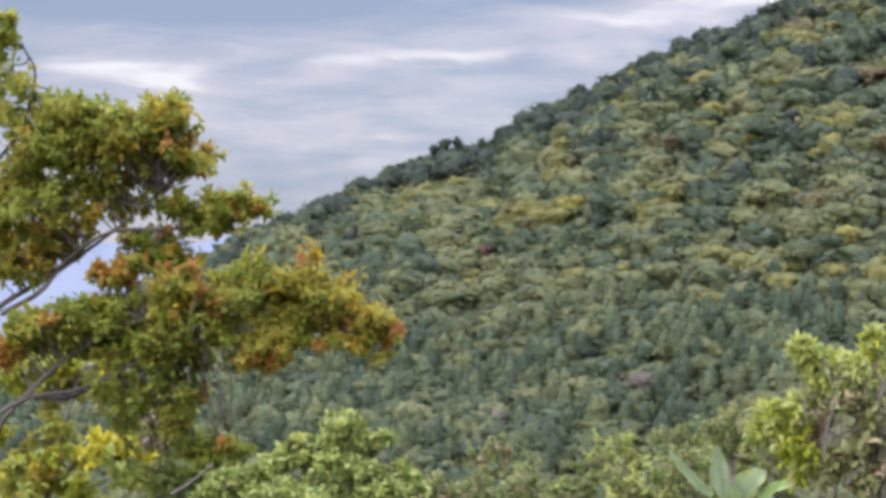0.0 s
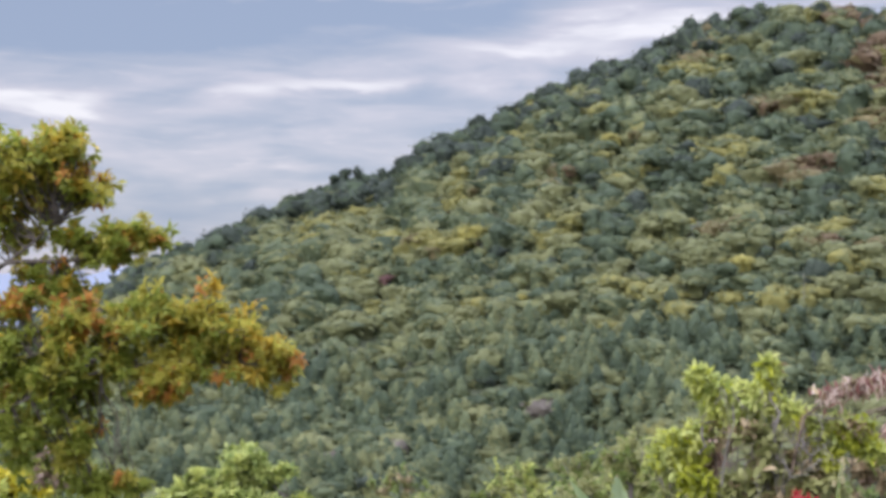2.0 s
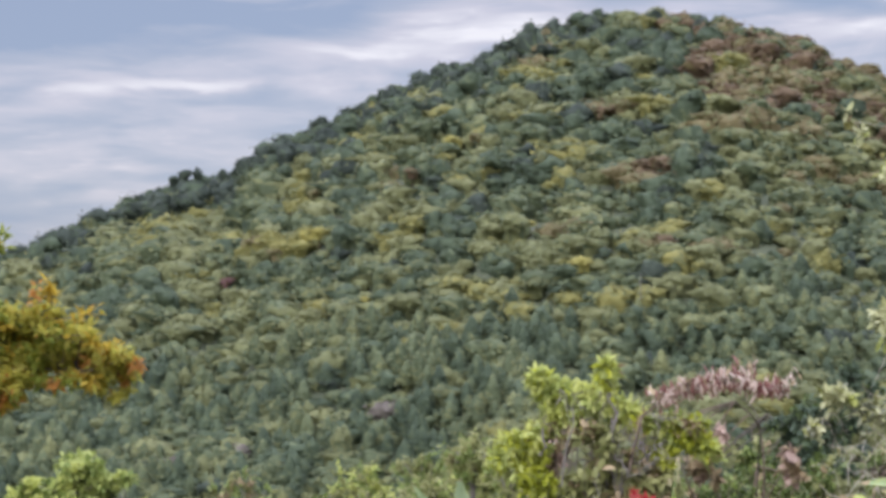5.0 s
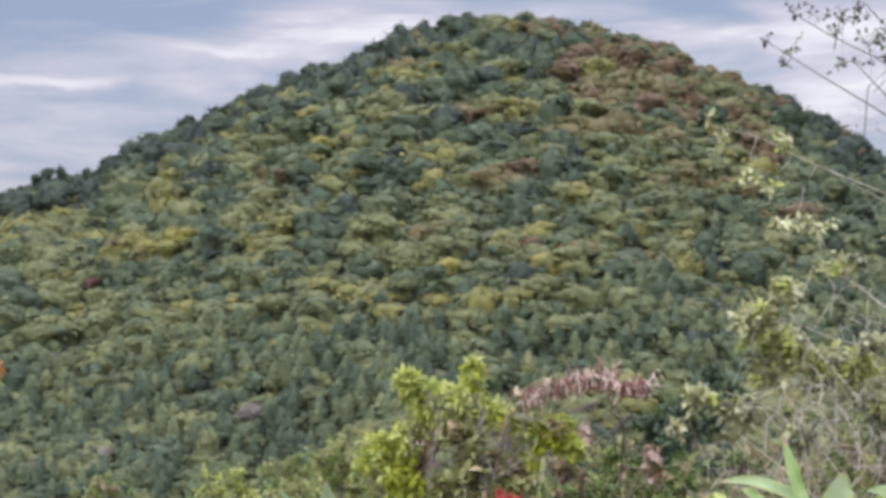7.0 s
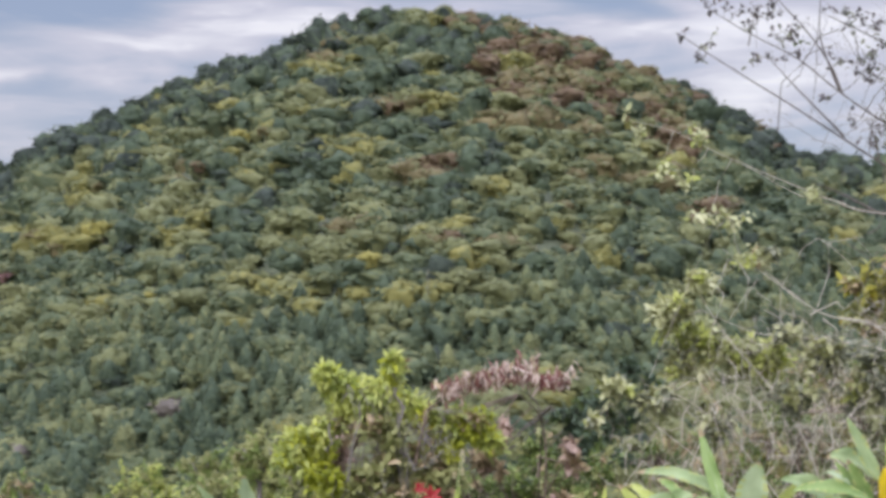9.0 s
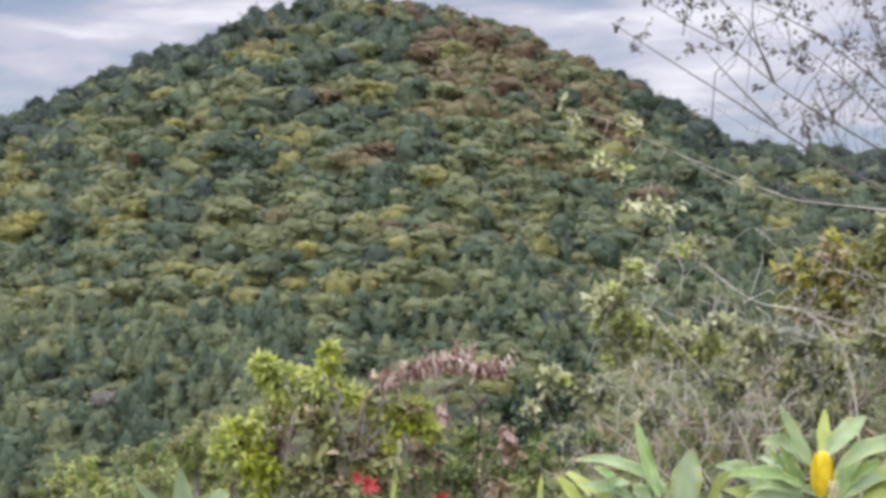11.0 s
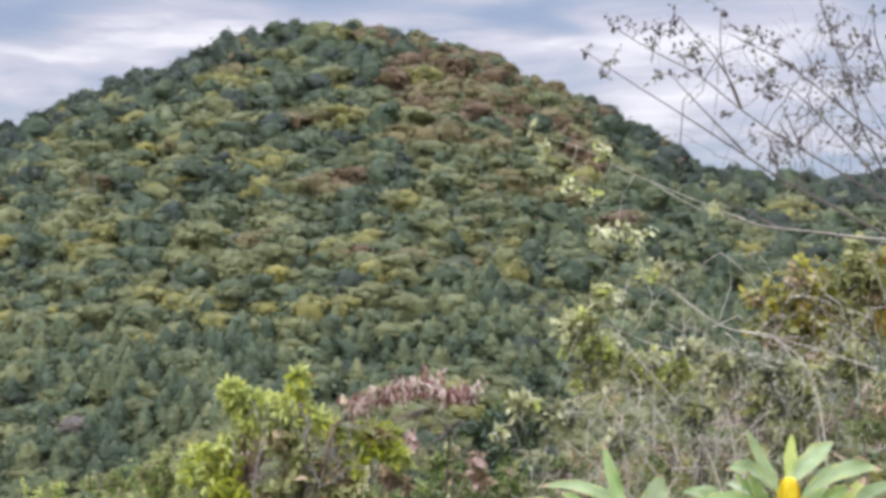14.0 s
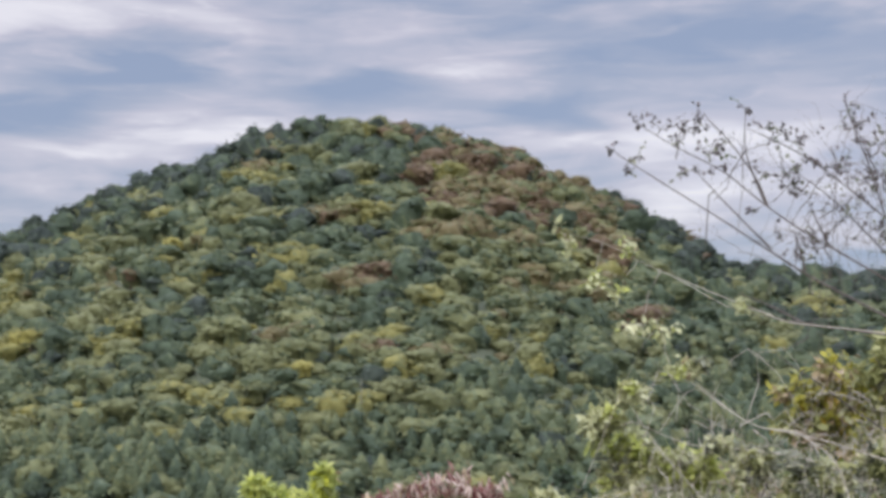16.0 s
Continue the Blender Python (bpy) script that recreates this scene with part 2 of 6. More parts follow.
soil = rough("soil_and_undergrowth", (0.040, 0.050, 0.029), (0.085, 0.098, 0.054), 0.5, 0.6)
# blue distance haze is mixed into the mountain's base colour
far_blue = rough("far_mountain_haze_in_colour", (0.150, 0.180, 0.245), (0.200, 0.230, 0.300), 0.004, 0.0)

# ---------------------------------------------------------------- mesh tools
rng = np.random.default_rng(7)


def mesh_from(name, verts, tris, mats, index=None, smooth=False):
    me = bpy.data.meshes.new(name)
    verts, tris = np.asarray(verts, np.float32), np.asarray(tris, np.int32)
    me.vertices.add(len(verts))
    me.vertices.foreach_set("co", verts.ravel())
    me.loops.add(3 * len(tris))
    me.loops.foreach_set("vertex_index", tris.ravel())
    me.polygons.add(len(tris))
    me.polygons.foreach_set("loop_start", np.arange(0, 3 * len(tris), 3, dtype=np.int32))
    for m in mats:
        me.materials.append(m)
    if index is not None:
        me.polygons.foreach_set("material_index", np.asarray(index, np.int32))
    me.polygons.foreach_set("use_smooth", np.full(len(tris), smooth))
    me.update(calc_edges=True)
    return me


def part(name, me, parent, label="", kind=""):
    ob = new(name, me)
    ob.parent = parent
    ob.matrix_parent_inverse = parent.matrix_world.inverted() if parent.type != "EMPTY" else Matrix.Translation(-parent.location)
    return tagged(ob, label, kind=kind)


def thing(name, base, label, category, group=""):
    ob = new(name)
    ob.location = base
    ob.empty_display_size = 0.2
    return tagged(ob, label, category, group)


def at(bearing, rise, d):
    """The place d metres from the eye in a direction given in degrees."""
    b, r = radians(bearing), radians(rise)
    return Vector((d * math.sin(b) * math.cos(r), d * math.cos(b) * math.cos(r), EYE + d * math.sin(r)))


def unit(v):
    return v / np.maximum(np.linalg.norm(v, axis=-1, keepdims=True), 1e-9)


def frames_of(along, normal):
    """Rows of 3x3 with columns side, along, normal."""
    y = unit(along)
    x = unit(np.cross(y, normal))
    return np.stack([x, y, np.cross(x, y)], axis=2)


def spread(template, place, turn, size):
    """Copies of a template's points: verts and tris of all, joined."""
    tv, tf = template
    v = np.einsum("nij,nkj->nki", turn, tv[None] * size[:, None, :]) + place[:, None, :]
    f = tf[None] + (np.arange(len(place)) * len(tv))[:, None, None]
    return v.reshape(-1, 3), f.reshape(-1, 3)


def blade_template(stops, widths, fold=0.25, droop=0.2):
    """A leaf along +y, folded along the midrib and drooping towards the tip."""
    v, f = [(0, 0, 0)], []
    last = None
    for s, w in zip(stops, widths):
        z = -droop * s * s
        i = len(v)
        v += [(-w / 2, s, z + fold * w / 2), (0, s, z), (w / 2, s, z + fold * w / 2)]
        if last is None:
            f += [(0, i + 1, i), (0, i + 2, i + 1)]
        else:
            for k in (0, 1):
                f += [(last + k, last + k + 1, i + k + 1), (last + k, i + k + 1, i + k)]
        last = i
    v.append((0, 1, -droop))
    i = len(v) - 1
    f += [(last, last + 1, i), (last + 1, last + 2, i)]
    return np.array(v, float), np.array(f)


OVATE = blade_template((0.28, 0.62), (0.44, 0.40))
LANCE = blade_template((0.3, 0.7), (0.28, 0.24))
SMALL = (np.array([(0, 0, 0), (0.23, 0.5, 0.02), (0, 1, -0.2), (-0.23, 0.46, 0.02), (0, 0.5, -0.06)], float), np.array([(0, 1, 4), (1, 2, 4), (2, 3, 4), (3, 0, 4)]))
CLUMP = (np.array([(-0.5, -0.32, 0), (0.5, -0.28, 0), (0.04, 0.6, -0.08)], float), np.array([(0, 1, 2)]))


def tube(points, radii, sides=6):
    """A tapering round branch along points."""
    pts = np.array([tuple(p) for p in points], float)
    n = len(pts)
    way = unit(np.gradient(pts, axis=0))
    ref = np.where(np.abs(way[:, 2:3]) > 0.9, [[1.0, 0, 0]], [[0, 0, 1.0]])
    a = unit(np.cross(way, ref))
    b = np.cross(way, a)
    ang = np.arange(sides) * 2 * math.pi / sides
    ring = a[:, None] * np.cos(ang)[None, :, None] + b[:, None] * np.sin(ang)[None, :, None]
    v = (pts[:, None] + ring * np.asarray(radii, float)[:, None, None]).reshape(-1, 3)
    f = []
    for i in range(n - 1):
        for k in range(sides):
            p, q = i * sides + k, i * sides + (k + 1) % sides
            f += [(p, q, q + sides), (p, q + sides, p + sides)]
    v = np.vstack([v, pts[-1:]])
    f += [((n - 1) * sides + k, (n - 1) * sides + (k + 1) % sides, len(v) - 1) for k in range(sides)]
    return v, np.array(f)


def bent(start, end, steps=6, sag=0.0, wander=0.05):
    """Points from start to end with a sag and small kinks."""
    s, e = np.array(start, float), np.array(end, float)
    length = np.linalg.norm(e - s)
    u = np.linspace(0, 1, steps)[:, None]
    p = s + (e - s) * u
    p[:, 2] += sag * length * (4 * u * (1 - u))[:, 0]
    p[1:-1] += rng.normal(0, wander * length / steps, (steps - 2, 3))
    return p


def smooth_line(points, steps=5):
    """A smooth line through a few points."""
    p = np.array([tuple(q) for q in points], float)
    if len(p) < 3:
        return bent(p[0], p[-1], 6, 0, 0.03)
    ext = np.vstack([2 * p[0] - p[1], p, 2 * p[-1] - p[-2]])
    out = []
    for i in range(1, len(ext) - 2):
        a, b, c, d = ext[i - 1:i + 3]
        for u in np.arange(steps) / steps:
            out.append(0.5 * (2 * b + (c - a) * u + (2 * a - 5 * b + 4 * c - d) * u * u + (3 * b - a - 3 * c + d) * u ** 3))
    out.append(p[-1])
    return np.array(out)


class Pile:
    """Gathers pieces that become one mesh."""

    def __init__(self):
        self.v, self.f, self.m, self.n = [], [], [], 0

    def add(self, vf, mat=0):
        v, f = vf
        self.v.append(v)
        self.f.append(f + self.n)
        self.m.append(np.full(len(f), mat) if np.isscalar(mat) else np.asarray(mat))
        self.n += len(v)

    def mesh(self, name, mats, smooth=False):
        return mesh_from(name, np.vstack(self.v), np.vstack(self.f), mats, np.concatenate(self.m), smooth)


# ---------------------------------------------------------------- ground
def soft_min(a, b, k):
    return -k * np.logaddexp(-a / k, -b / k)


# dips and humps of the crest: bearing, half width, degrees
CREST = [(1.7, 1.3, -0.90), (-7.0, 2.2, 0.45), (5.6, 2.0, -0.14), (26.0, 1.8, -0.14), (30.3, 1.0, 0.18), (10.0, 0.8, 0.12), (-1.0, 3.2, 0.17)]


def ridge_rise(b):
    """Rise in degrees of the hill's skyline at a bearing."""
    left, right = 0.444 * b + 3.60, -0.578 * b + 23.55
    s = soft_min(left, right, 3.2) + 0.55 + 0.20 * np.exp(-((b - 9) / 8) ** 2) + 0.24 * np.exp(-((b - 23.5) / 3.5) ** 2)
    saddle = 4.1 - 0.16 * np.maximum(b - 46, 0)
    s = np.where(b > 20, -soft_min(-s, -saddle, 0.3), s)
    for c, wide, by in CREST:
        s = s + by * np.exp(-((b - c) / wide) ** 2)
    return np.maximum(s, -4.0)


def ridge_range(b):
    return 520 + 18 * np.sin(b * 0.11 + 0.5)


def spur_rise(b):
    """Rise of the near spur's crest."""
    return -3.3 - 4.6 / (1 + np.exp((b - 13.5) / 2.2)) - 0.9 * np.exp(-((b - 17) / 3.0) ** 2)


def lumps(x, y):
    return 1.6 * np.sin(x * 0.043 + 1.3) * np.cos(y * 0.037) + 0.9 * np.sin(x * 0.11 + y * 0.07) + 0.5 * np.sin(x * 0.21 - y * 0.17)


def ground_z(x, y):
    x, y = np.asarray(x, float), np.asarray(y, float)
    r = np.hypot(x, y)
    b = np.degrees(np.arctan2(x, y))
    rr = ridge_range(b)
    top = EYE + rr * np.tan(np.radians(ridge_rise(b))) - 6.2
    valley = -36.0
    u = np.clip((r - 170) / (rr - 170), 0, 1)
    hill = valley + (top - valley) * (u * (1.12 - 0.12 * u))
    behind = np.clip((r - rr) / 1300, 0, 1)
    hill = hill + (-270 - hill) * behind * behind * (3 - 2 * behind)
    near = -0.62 * np.maximum(r - 6.0, 0)
    near = np.maximum(near, valley + 2 * np.sin(b * 0.2))
    s = np.clip((r - 95) / 75, 0, 1)
    s = s * s * (3 - 2 * s)
    z = near * (1 - s) + hill * s
    crest = EYE + 145 * np.tan(np.radians(spur_rise(b))) - 2.5
    bump = np.exp(-((r - 145) / 30.0) ** 2) * np.clip((b - 5) / 6, 0, 1) * np.clip((75 - b) / 20, 0, 1)
    z = z + np.maximum(crest - z, 0) * bump
    return z + lumps(x, y) * np.clip((r - 20) / 80, 0, 1) + 0.04 * np.sin(x * 2.1) * np.cos(y * 1.7)


def make_ground():
    radii = np.concatenate([[0.0], np.geomspace(0.8, 4600, 150)])
    turns = np.concatenate([np.linspace(-24, 48, 130), np.linspace(50, 334, 60)])
    b, r = np.meshgrid(np.radians(turns), radii)
    x, y = r * np.sin(b), r * np.cos(b)
    v = np.stack([x, y, ground_z(x, y)], -1).reshape(-1, 3)
    n, m = b.shape
    i, k = np.meshgrid(np.arange(n - 1), np.arange(m), indexing="ij")
    p, q = i * m + k, i * m + (k + 1) % m
    f = np.vstack([np.stack([p, p + m, q + m], -1).reshape(-1, 3), np.stack([p, q + m, q], -1).reshape(-1, 3)])
    ob = new("ground", mesh_from("ground", v, f[:, ::-1], [soil], None, True))
    tagged(ob, "wooded valley and round hill with dark undergrowth", "ground", kind="structure")


make_ground()


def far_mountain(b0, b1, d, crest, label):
    """A long ridge on the horizon, its haze put into the colour, with a front and a back slope."""
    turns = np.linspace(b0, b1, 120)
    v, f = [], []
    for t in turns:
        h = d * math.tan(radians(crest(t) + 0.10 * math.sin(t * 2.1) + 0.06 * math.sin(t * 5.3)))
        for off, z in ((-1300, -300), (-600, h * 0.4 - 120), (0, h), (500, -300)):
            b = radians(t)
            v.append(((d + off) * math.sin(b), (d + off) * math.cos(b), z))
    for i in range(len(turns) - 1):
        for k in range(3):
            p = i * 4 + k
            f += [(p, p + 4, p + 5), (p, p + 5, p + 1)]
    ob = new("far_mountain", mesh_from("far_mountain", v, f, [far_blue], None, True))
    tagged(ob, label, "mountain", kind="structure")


far_mountain(-30, 6, 3900, lambda t: 0.35 + 0.75 * math.exp(-((t + 4.5) / 3.2) ** 2), "far mountain beyond the valley, coloured blue for haze")

# ---------------------------------------------------------------- woods on the hill


def crown_template(seed, lobes, flat, clumps, size):
    """A broadleaf crown: a lumpy dome of several lobes with leaf clumps over it; about one metre in radius."""
    g = np.random.default_rng(seed)
    c = np.column_stack([g.normal(0, 0.46, lobes), g.normal(0, 0.46, lobes), g.uniform(0.0, 0.45, lobes) * flat])
    c[0] = (0, 0, 0.50 * flat)
    rad = g.uniform(0.28, 0.50, lobes)

    def reach(way):
        along = way @ c.T
        gap = rad[None] ** 2 - (np.sum(c * c, 1)[None] - along ** 2)
        hit = np.where(gap > 0, along + np.sqrt(np.maximum(gap, 0)), 0.0)
        return np.maximum(hit.max(1), 0.42)

    rings, turns = 5, 11
    u = np.radians(np.linspace(14, 128, rings))
    a = np.arange(turns) * 2 * math.pi / turns
    uu, aa = np.meshgrid(u, a, indexing="ij")
    aa = aa + (np.arange(rings) % 2)[:, None] * math.pi / turns
    way = np.stack([np.sin(uu) * np.cos(aa), np.sin(uu) * np.sin(aa), np.cos(uu)], -1).reshape(-1, 3)
    way = np.vstack([way, [[0, 0, 1.0]]])
    core = way * (reach(way) * g.uniform(0.80, 0.97, len(way)))[:, None]
    skirt = np.arange(len(way)) >= (rings - 1) * turns
    skirt[-1] = False
    core[skirt] = core[np.nonzero(skirt)[0] - turns] * np.array((0.92, 0.92, 1)) + np.array((0, 0, -0.9))
    f = [(k, (k + 1) % turns, len(way) - 1) for k in range(turns)]
    for i in range(rings - 1):
        for k in range(turns):
            p, q = i * turns + k, i * turns + (k + 1) % turns
            f += [(p, p + turns, q + turns), (p, q + turns, q)]
    # flat sprays of leaves, lying level one above the other
    way = unit(g.normal(0, 1, (clumps, 3)) + np.array([0, 0, 0.30]))
    p = way * (reach(way) * g.uniform(0.88, 1.08, clumps))[:, None]
    normal = unit(way * 0.85 + g.normal(0, 0.30, (clumps, 3)) + np.array([0, 0, 0.55]))
    along = np.cross(normal, g.normal(0, 1, (clumps, 3)))
    s = g.uniform(0.6, 1.4, clumps)[:, None] * size * np.array([[1.25, 1.25, 1]])
    v, k = spread(CLUMP, p, frames_of(along, normal), s)
    return np.vstack([core, v]), np.vstack([np.array(f), k + len(core)])


def conifer_template(seed, clumps, size):
    """A conifer crown, about 2.4 radii high: a ragged cone with drooping clumps in loose tiers."""
    g = np.random.default_rng(seed)
    rings, turns = 6, 8
    core = []
    for i in range(rings):
        u = (i + 0.25) / (rings - 0.75)
        for k in range(turns):
            a = (k + 0.5 * (i % 2)) * 2 * math.pi / turns
            r = (0.12 + 0.66 * u ** 0.62) * g.uniform(0.75, 1.08) * (1.0 if i < rings - 1 else 0.6)
            core.append((r * math.cos(a), r * math.sin(a), (1 - u) * 2.3 - 0.08 * g.uniform(0, 1)))
    core.append((0, 0, 2.5))
    f = [(k, (k + 1) % turns, len(core) - 1) for k in range(turns)]
    for i in range(rings - 1):
        for k in range(turns):
            p, q = i * turns + k, i * turns + (k + 1) % turns
            f += [(p, p + turns, q + turns), (p, q + turns, q)]
    u = np.sqrt(g.uniform(0.0, 1, clumps))
    h = (1 - u) * 2.3 + 0.10 * np.sin(u * 40)
    a = g.uniform(0, 2 * math.pi, clumps)
    rad = (0.12 + 0.82 * u ** 0.65) * g.uniform(0.85, 1.12, clumps)
    p = np.column_stack([rad * np.cos(a), rad * np.sin(a), h])
    normal = unit(np.column_stack([np.cos(a), np.sin(a), np.full(clumps, 1.0)]) + g.normal(0, 0.38, (clumps, 3)))
    along = np.column_stack([np.cos(a), np.sin(a), np.full(clumps, -0.5)])
    s = g.uniform(0.7, 1.3, clumps)[:, None] * size * np.array([[0.8, 1.3, 1]])
    v, k = spread(CLUMP, p, frames_of(along, normal), s)
    return np.vstack([np.array(core), v]), np.vstack([np.array(f), k + len(core)])


CROWNS = [crown_template(s, 10 + s % 5, 0.80 + 0.1 * (s % 3), 130, 0.175) for s in range(14)]
PINES = [crown_template(30 + s, 6 + s % 3, 1.35 + 0.1 * (s % 3), 150, 0.135) for s in range(8)]
LOW = [crown_template(70 + s, 7, 0.8, 36, 0.24) for s in range(4)]
CONES = [conifer_template(50 + s, 130, 0.21) for s in range(8)]


def patch_noise(b, e, scale, seed):
    return np.array([noise.noise(Vector((x * scale, y * scale * 1.6, seed))) for x, y in zip(b, e)])


def hill_place(b, e, rise=0.0):
    """The spot on the hillside that shows at a bearing and a rise, for a crown that stands so high over the ground."""
    r = np.arange(185.0, float(ridge_range(np.array(b))), 1.5)
    x, y = r * math.sin(radians(b)), r * math.cos(radians(b))
    z = ground_z(x, y)
    up = np.degrees(np.arctan2(z + rise - EYE, r))
    i = int(np.argmax(up >= e)) if (up >= e).any() else len(r) - 1
    return x[i], y[i], z[i], r[i]


# trees that stand out: bearing, rise, half width in degrees, kind
MARKED = [
    (1.75, 0.09, 0.36, MAROON), (2.89, 1.67, 0.65, OCHRE), (3.68, 1.22, 0.5, OCHRE), (5.38, 2.07, 0.45, YELLOW), (4.83, 4.32, 0.32, YGREEN), (5.10, 3.59, 0.3, OCHRE),
    (4.37, 2.76, 0.28, OCHRE), (-0.06, 2.18, 0.6, YGREEN), (-6.09, -0.44, 0.4, YELLOW), (-2.20, 0.89, 0.5, YGREEN), (10.71, 5.68, 0.45, YELLOW), (11.72, 5.84, 0.35, OCHRE),
    (9.13, 4.44, 0.4, RUST), (10.37, 5.01, 0.5, YGREEN), (13.85, 2.32, 0.22, YELLOW), (14.90, 2.08, 0.4, OCHRE), (15.81, 0.74, 0.6, YELLOW), (13.51, 6.63, 0.55, YGREEN),
    (15.26, 5.59, 0.45, YGREEN), (18.28, 4.63, 0.5, RUST), (17.65, 6.95, 0.6, OCHRE), (18.62, 6.81, 0.5, YGREEN), (12.49, 4.75, 0.95, PINE), (10.03, 4.07, 0.5, BLUE),
]
MARKED += [
    (7.16, -0.75, 0.32, YELLOW), (18.36, 7.15, 0.55, YGREEN), (16.72, 6.78, 0.4, RUST), (14.07, -0.10, 0.75, OLIVE), (10.82, -0.12, 0.5, PALE), (22.53, 9.06, 0.6, RUST),
    (21.50, 7.96, 0.5, RUST), (18.75, 4.74, 0.4, RUST), (25.42, 4.31, 0.55, OCHRE), (25.78, 7.10, 0.55, RUST), (27.12, 6.63, 0.6, RUST), (27.77, 5.50, 0.5, RUST),
    (23.77, 7.81, 0.5, OCHRE), (18.57, 10.22, 0.4, YGREEN), (15.77, 0.68, 0.5, YELLOW), (8.82, -2.51, 0.55, YGREEN), (10.13, -4.54, 0.35, BARE), (12.19, 4.42, 0.5, YGREEN),
    (4.93, 1.96, 0.4, YELLOW), (2.81, 1.74, 0.5, OCHRE), (12.41, 3.97, 0.5, PINE), (26.44, 5.97, 0.35, YGREEN), (20.81, 6.41, 0.5, OCHRE), (15.15, 8.68, 0.4, YGREEN),
]
KIND_SAYS = ["dark green pine with a rounded crown", "blue-green pine with a rounded crown", "green broadleaf tree", "large olive-green broadleaf tree", "pale olive broadleaf tree",
             "yellow-green broadleaf tree turning colour", "bright yellow autumn tree", "ochre autumn tree", "rust-brown autumn oak", "small maroon autumn tree", "leafless grey-brown tree"]
KIND_MESH = {}


# the kind whose tint each kind of crown shows in part of its sprays
TURNS_TO = np.array([GREEN, PINE, OLIVE, GREEN, OLIVE, OLIVE, YGREEN, OLIVE, OCHRE, RUST, OLIVE])
tint_rng = np.random.default_rng(31)


def sprays_of(kind, tris, share=0.17):
    """Kind of each spray of leaves, where some sprays of a tree have turned more or less than the rest."""
    m = np.repeat(kind, tris)
    return np.where(tint_rng.uniform(0, 1, len(m)) < share, TURNS_TO[m], m)


def hill_tree(i, b, e, half, kind, place=None, tall=0.62, label="", stem=0.55):
    """One tree on the hillside, with a trunk and a crown."""
    if not place:
        r = hill_place(b, e, 3.0)[3]
        stem = max(stem, 0.0105 / math.tan(radians(half)))
        place = hill_place(b, e, r * math.tan(radians(half)) * (stem + 0.25))
    x, y, z, r = place
    size = r * math.tan(radians(half))
    if (i % 7, kind) not in KIND_MESH:
        tv, tf = crown_template(200 + i % 7, 9, 1.0, 300, 0.15)
        KIND_MESH[(i % 7, kind)] = mesh_from("crown", tv, tf, [WOODS[kind], WOODS[TURNS_TO[kind]]], tint_rng.uniform(0, 1, len(tf)) < 0.25, True)
    root = thing("hill_tree", (x, y, z - 0.3), label or KIND_SAYS[kind] + " on the wooded hillside", "tree", "trees on the hillside")
    trunk = new("trunk", limb_mesh(np.array([(0, 0, 0), (0.02 * size, 0, size * (stem - 0.2)), (0, 0.03 * size, size * (stem + 0.25))]), 0.06 * size, 0.03 * size, bark_brown, "trunk", 7))
    crown = new("crown", KIND_MESH[(i % 7, kind)])
    crown.location, crown.scale = (0, 0, size * stem), (size, size, size * tall)
    crown.rotation_euler = (0, 0, i * 2.4)
    trunk.parent = crown.parent = root


# stands of one kind on the hill: bearing, rise, half width, half height in degrees
PINE_STANDS = [(13.3, 4.6, 1.44, 1.18), (10.0, 4.2, 1.18, 0.65), (6.6, 0.8, 1.83, 0.91), (7.3, -0.3, 1.57, 0.52), (10.8, 2.4, 1.31, 0.78), (6.9, 4.0, 1.31, 0.65), (8.0, 6.8, 1.83, 1.05), (4.7, 5.3, 2.35, 0.91), (11.5, 7.8, 1.57, 0.78), (15.6, 7.3, 1.05, 0.78), (18.8, 8.9, 1.57, 1.05), (20.8, 9.5, 1.05, 1.18), (16.7, 8.0, 1.57, 0.78), (20.3, 4.6, 1.18, 1.05), (19.6, 3.5, 1.05, 0.78), (30.8, 5.4, 2.35, 0.78), (29.1, 6.5, 1.05, 0.57), (18.7, 2.9, 1.05, 0.65), (26.0, 1.6, 1.18, 0.52), (27.1, 0.7, 1.57, 0.78)]
GREEN_STANDS = [(23.7, -0.2, 2.88, 0.91), (22.1, -0.6, 1.31, 0.91), (17.6, 5.3, 1.05, 1.05), (13.8, 6.0, 1.31, 0.57), (29.7, 3.6, 1.57, 0.78), (31.5, 2.0, 1.57, 1.05), (3.2, 0.4, 1.57, 0.57), (3.9, 2.8, 1.83, 0.65), (14.2, 3.5, 0.91, 0.65), (8.6, 0.8, 1.57, 0.52), (15.5, 0.3, 1.31, 0.52), (22.8, 5.0, 1.83, 0.42)]
YELLOW_STANDS = [(34.6, 1.3, 1.70, 0.42), (18.3, 7.0, 1.57, 0.57), (13.4, 6.7, 1.05, 0.37), (11.3, 5.5, 1.18, 0.47), (4.9, 3.5, 0.78, 0.91), (3.2, 1.6, 1.31, 0.57), (15.1, 5.4, 1.18, 0.37), (16.0, 0.9, 1.57, 0.47), (8.5, 4.2, 0.78, 0.57), (8.8, 2.7, 1.44, 0.37), (6.7, 5.8, 0.91, 0.42), (11.0, -0.1, 1.18, 0.37), (8.2, 5.0, 0.78, 0.31), (14.4, -0.3, 1.44, 0.37), (8.6, -2.5, 1.31, 0.42), (12.8, -1.2, 1.05, 0.37)]
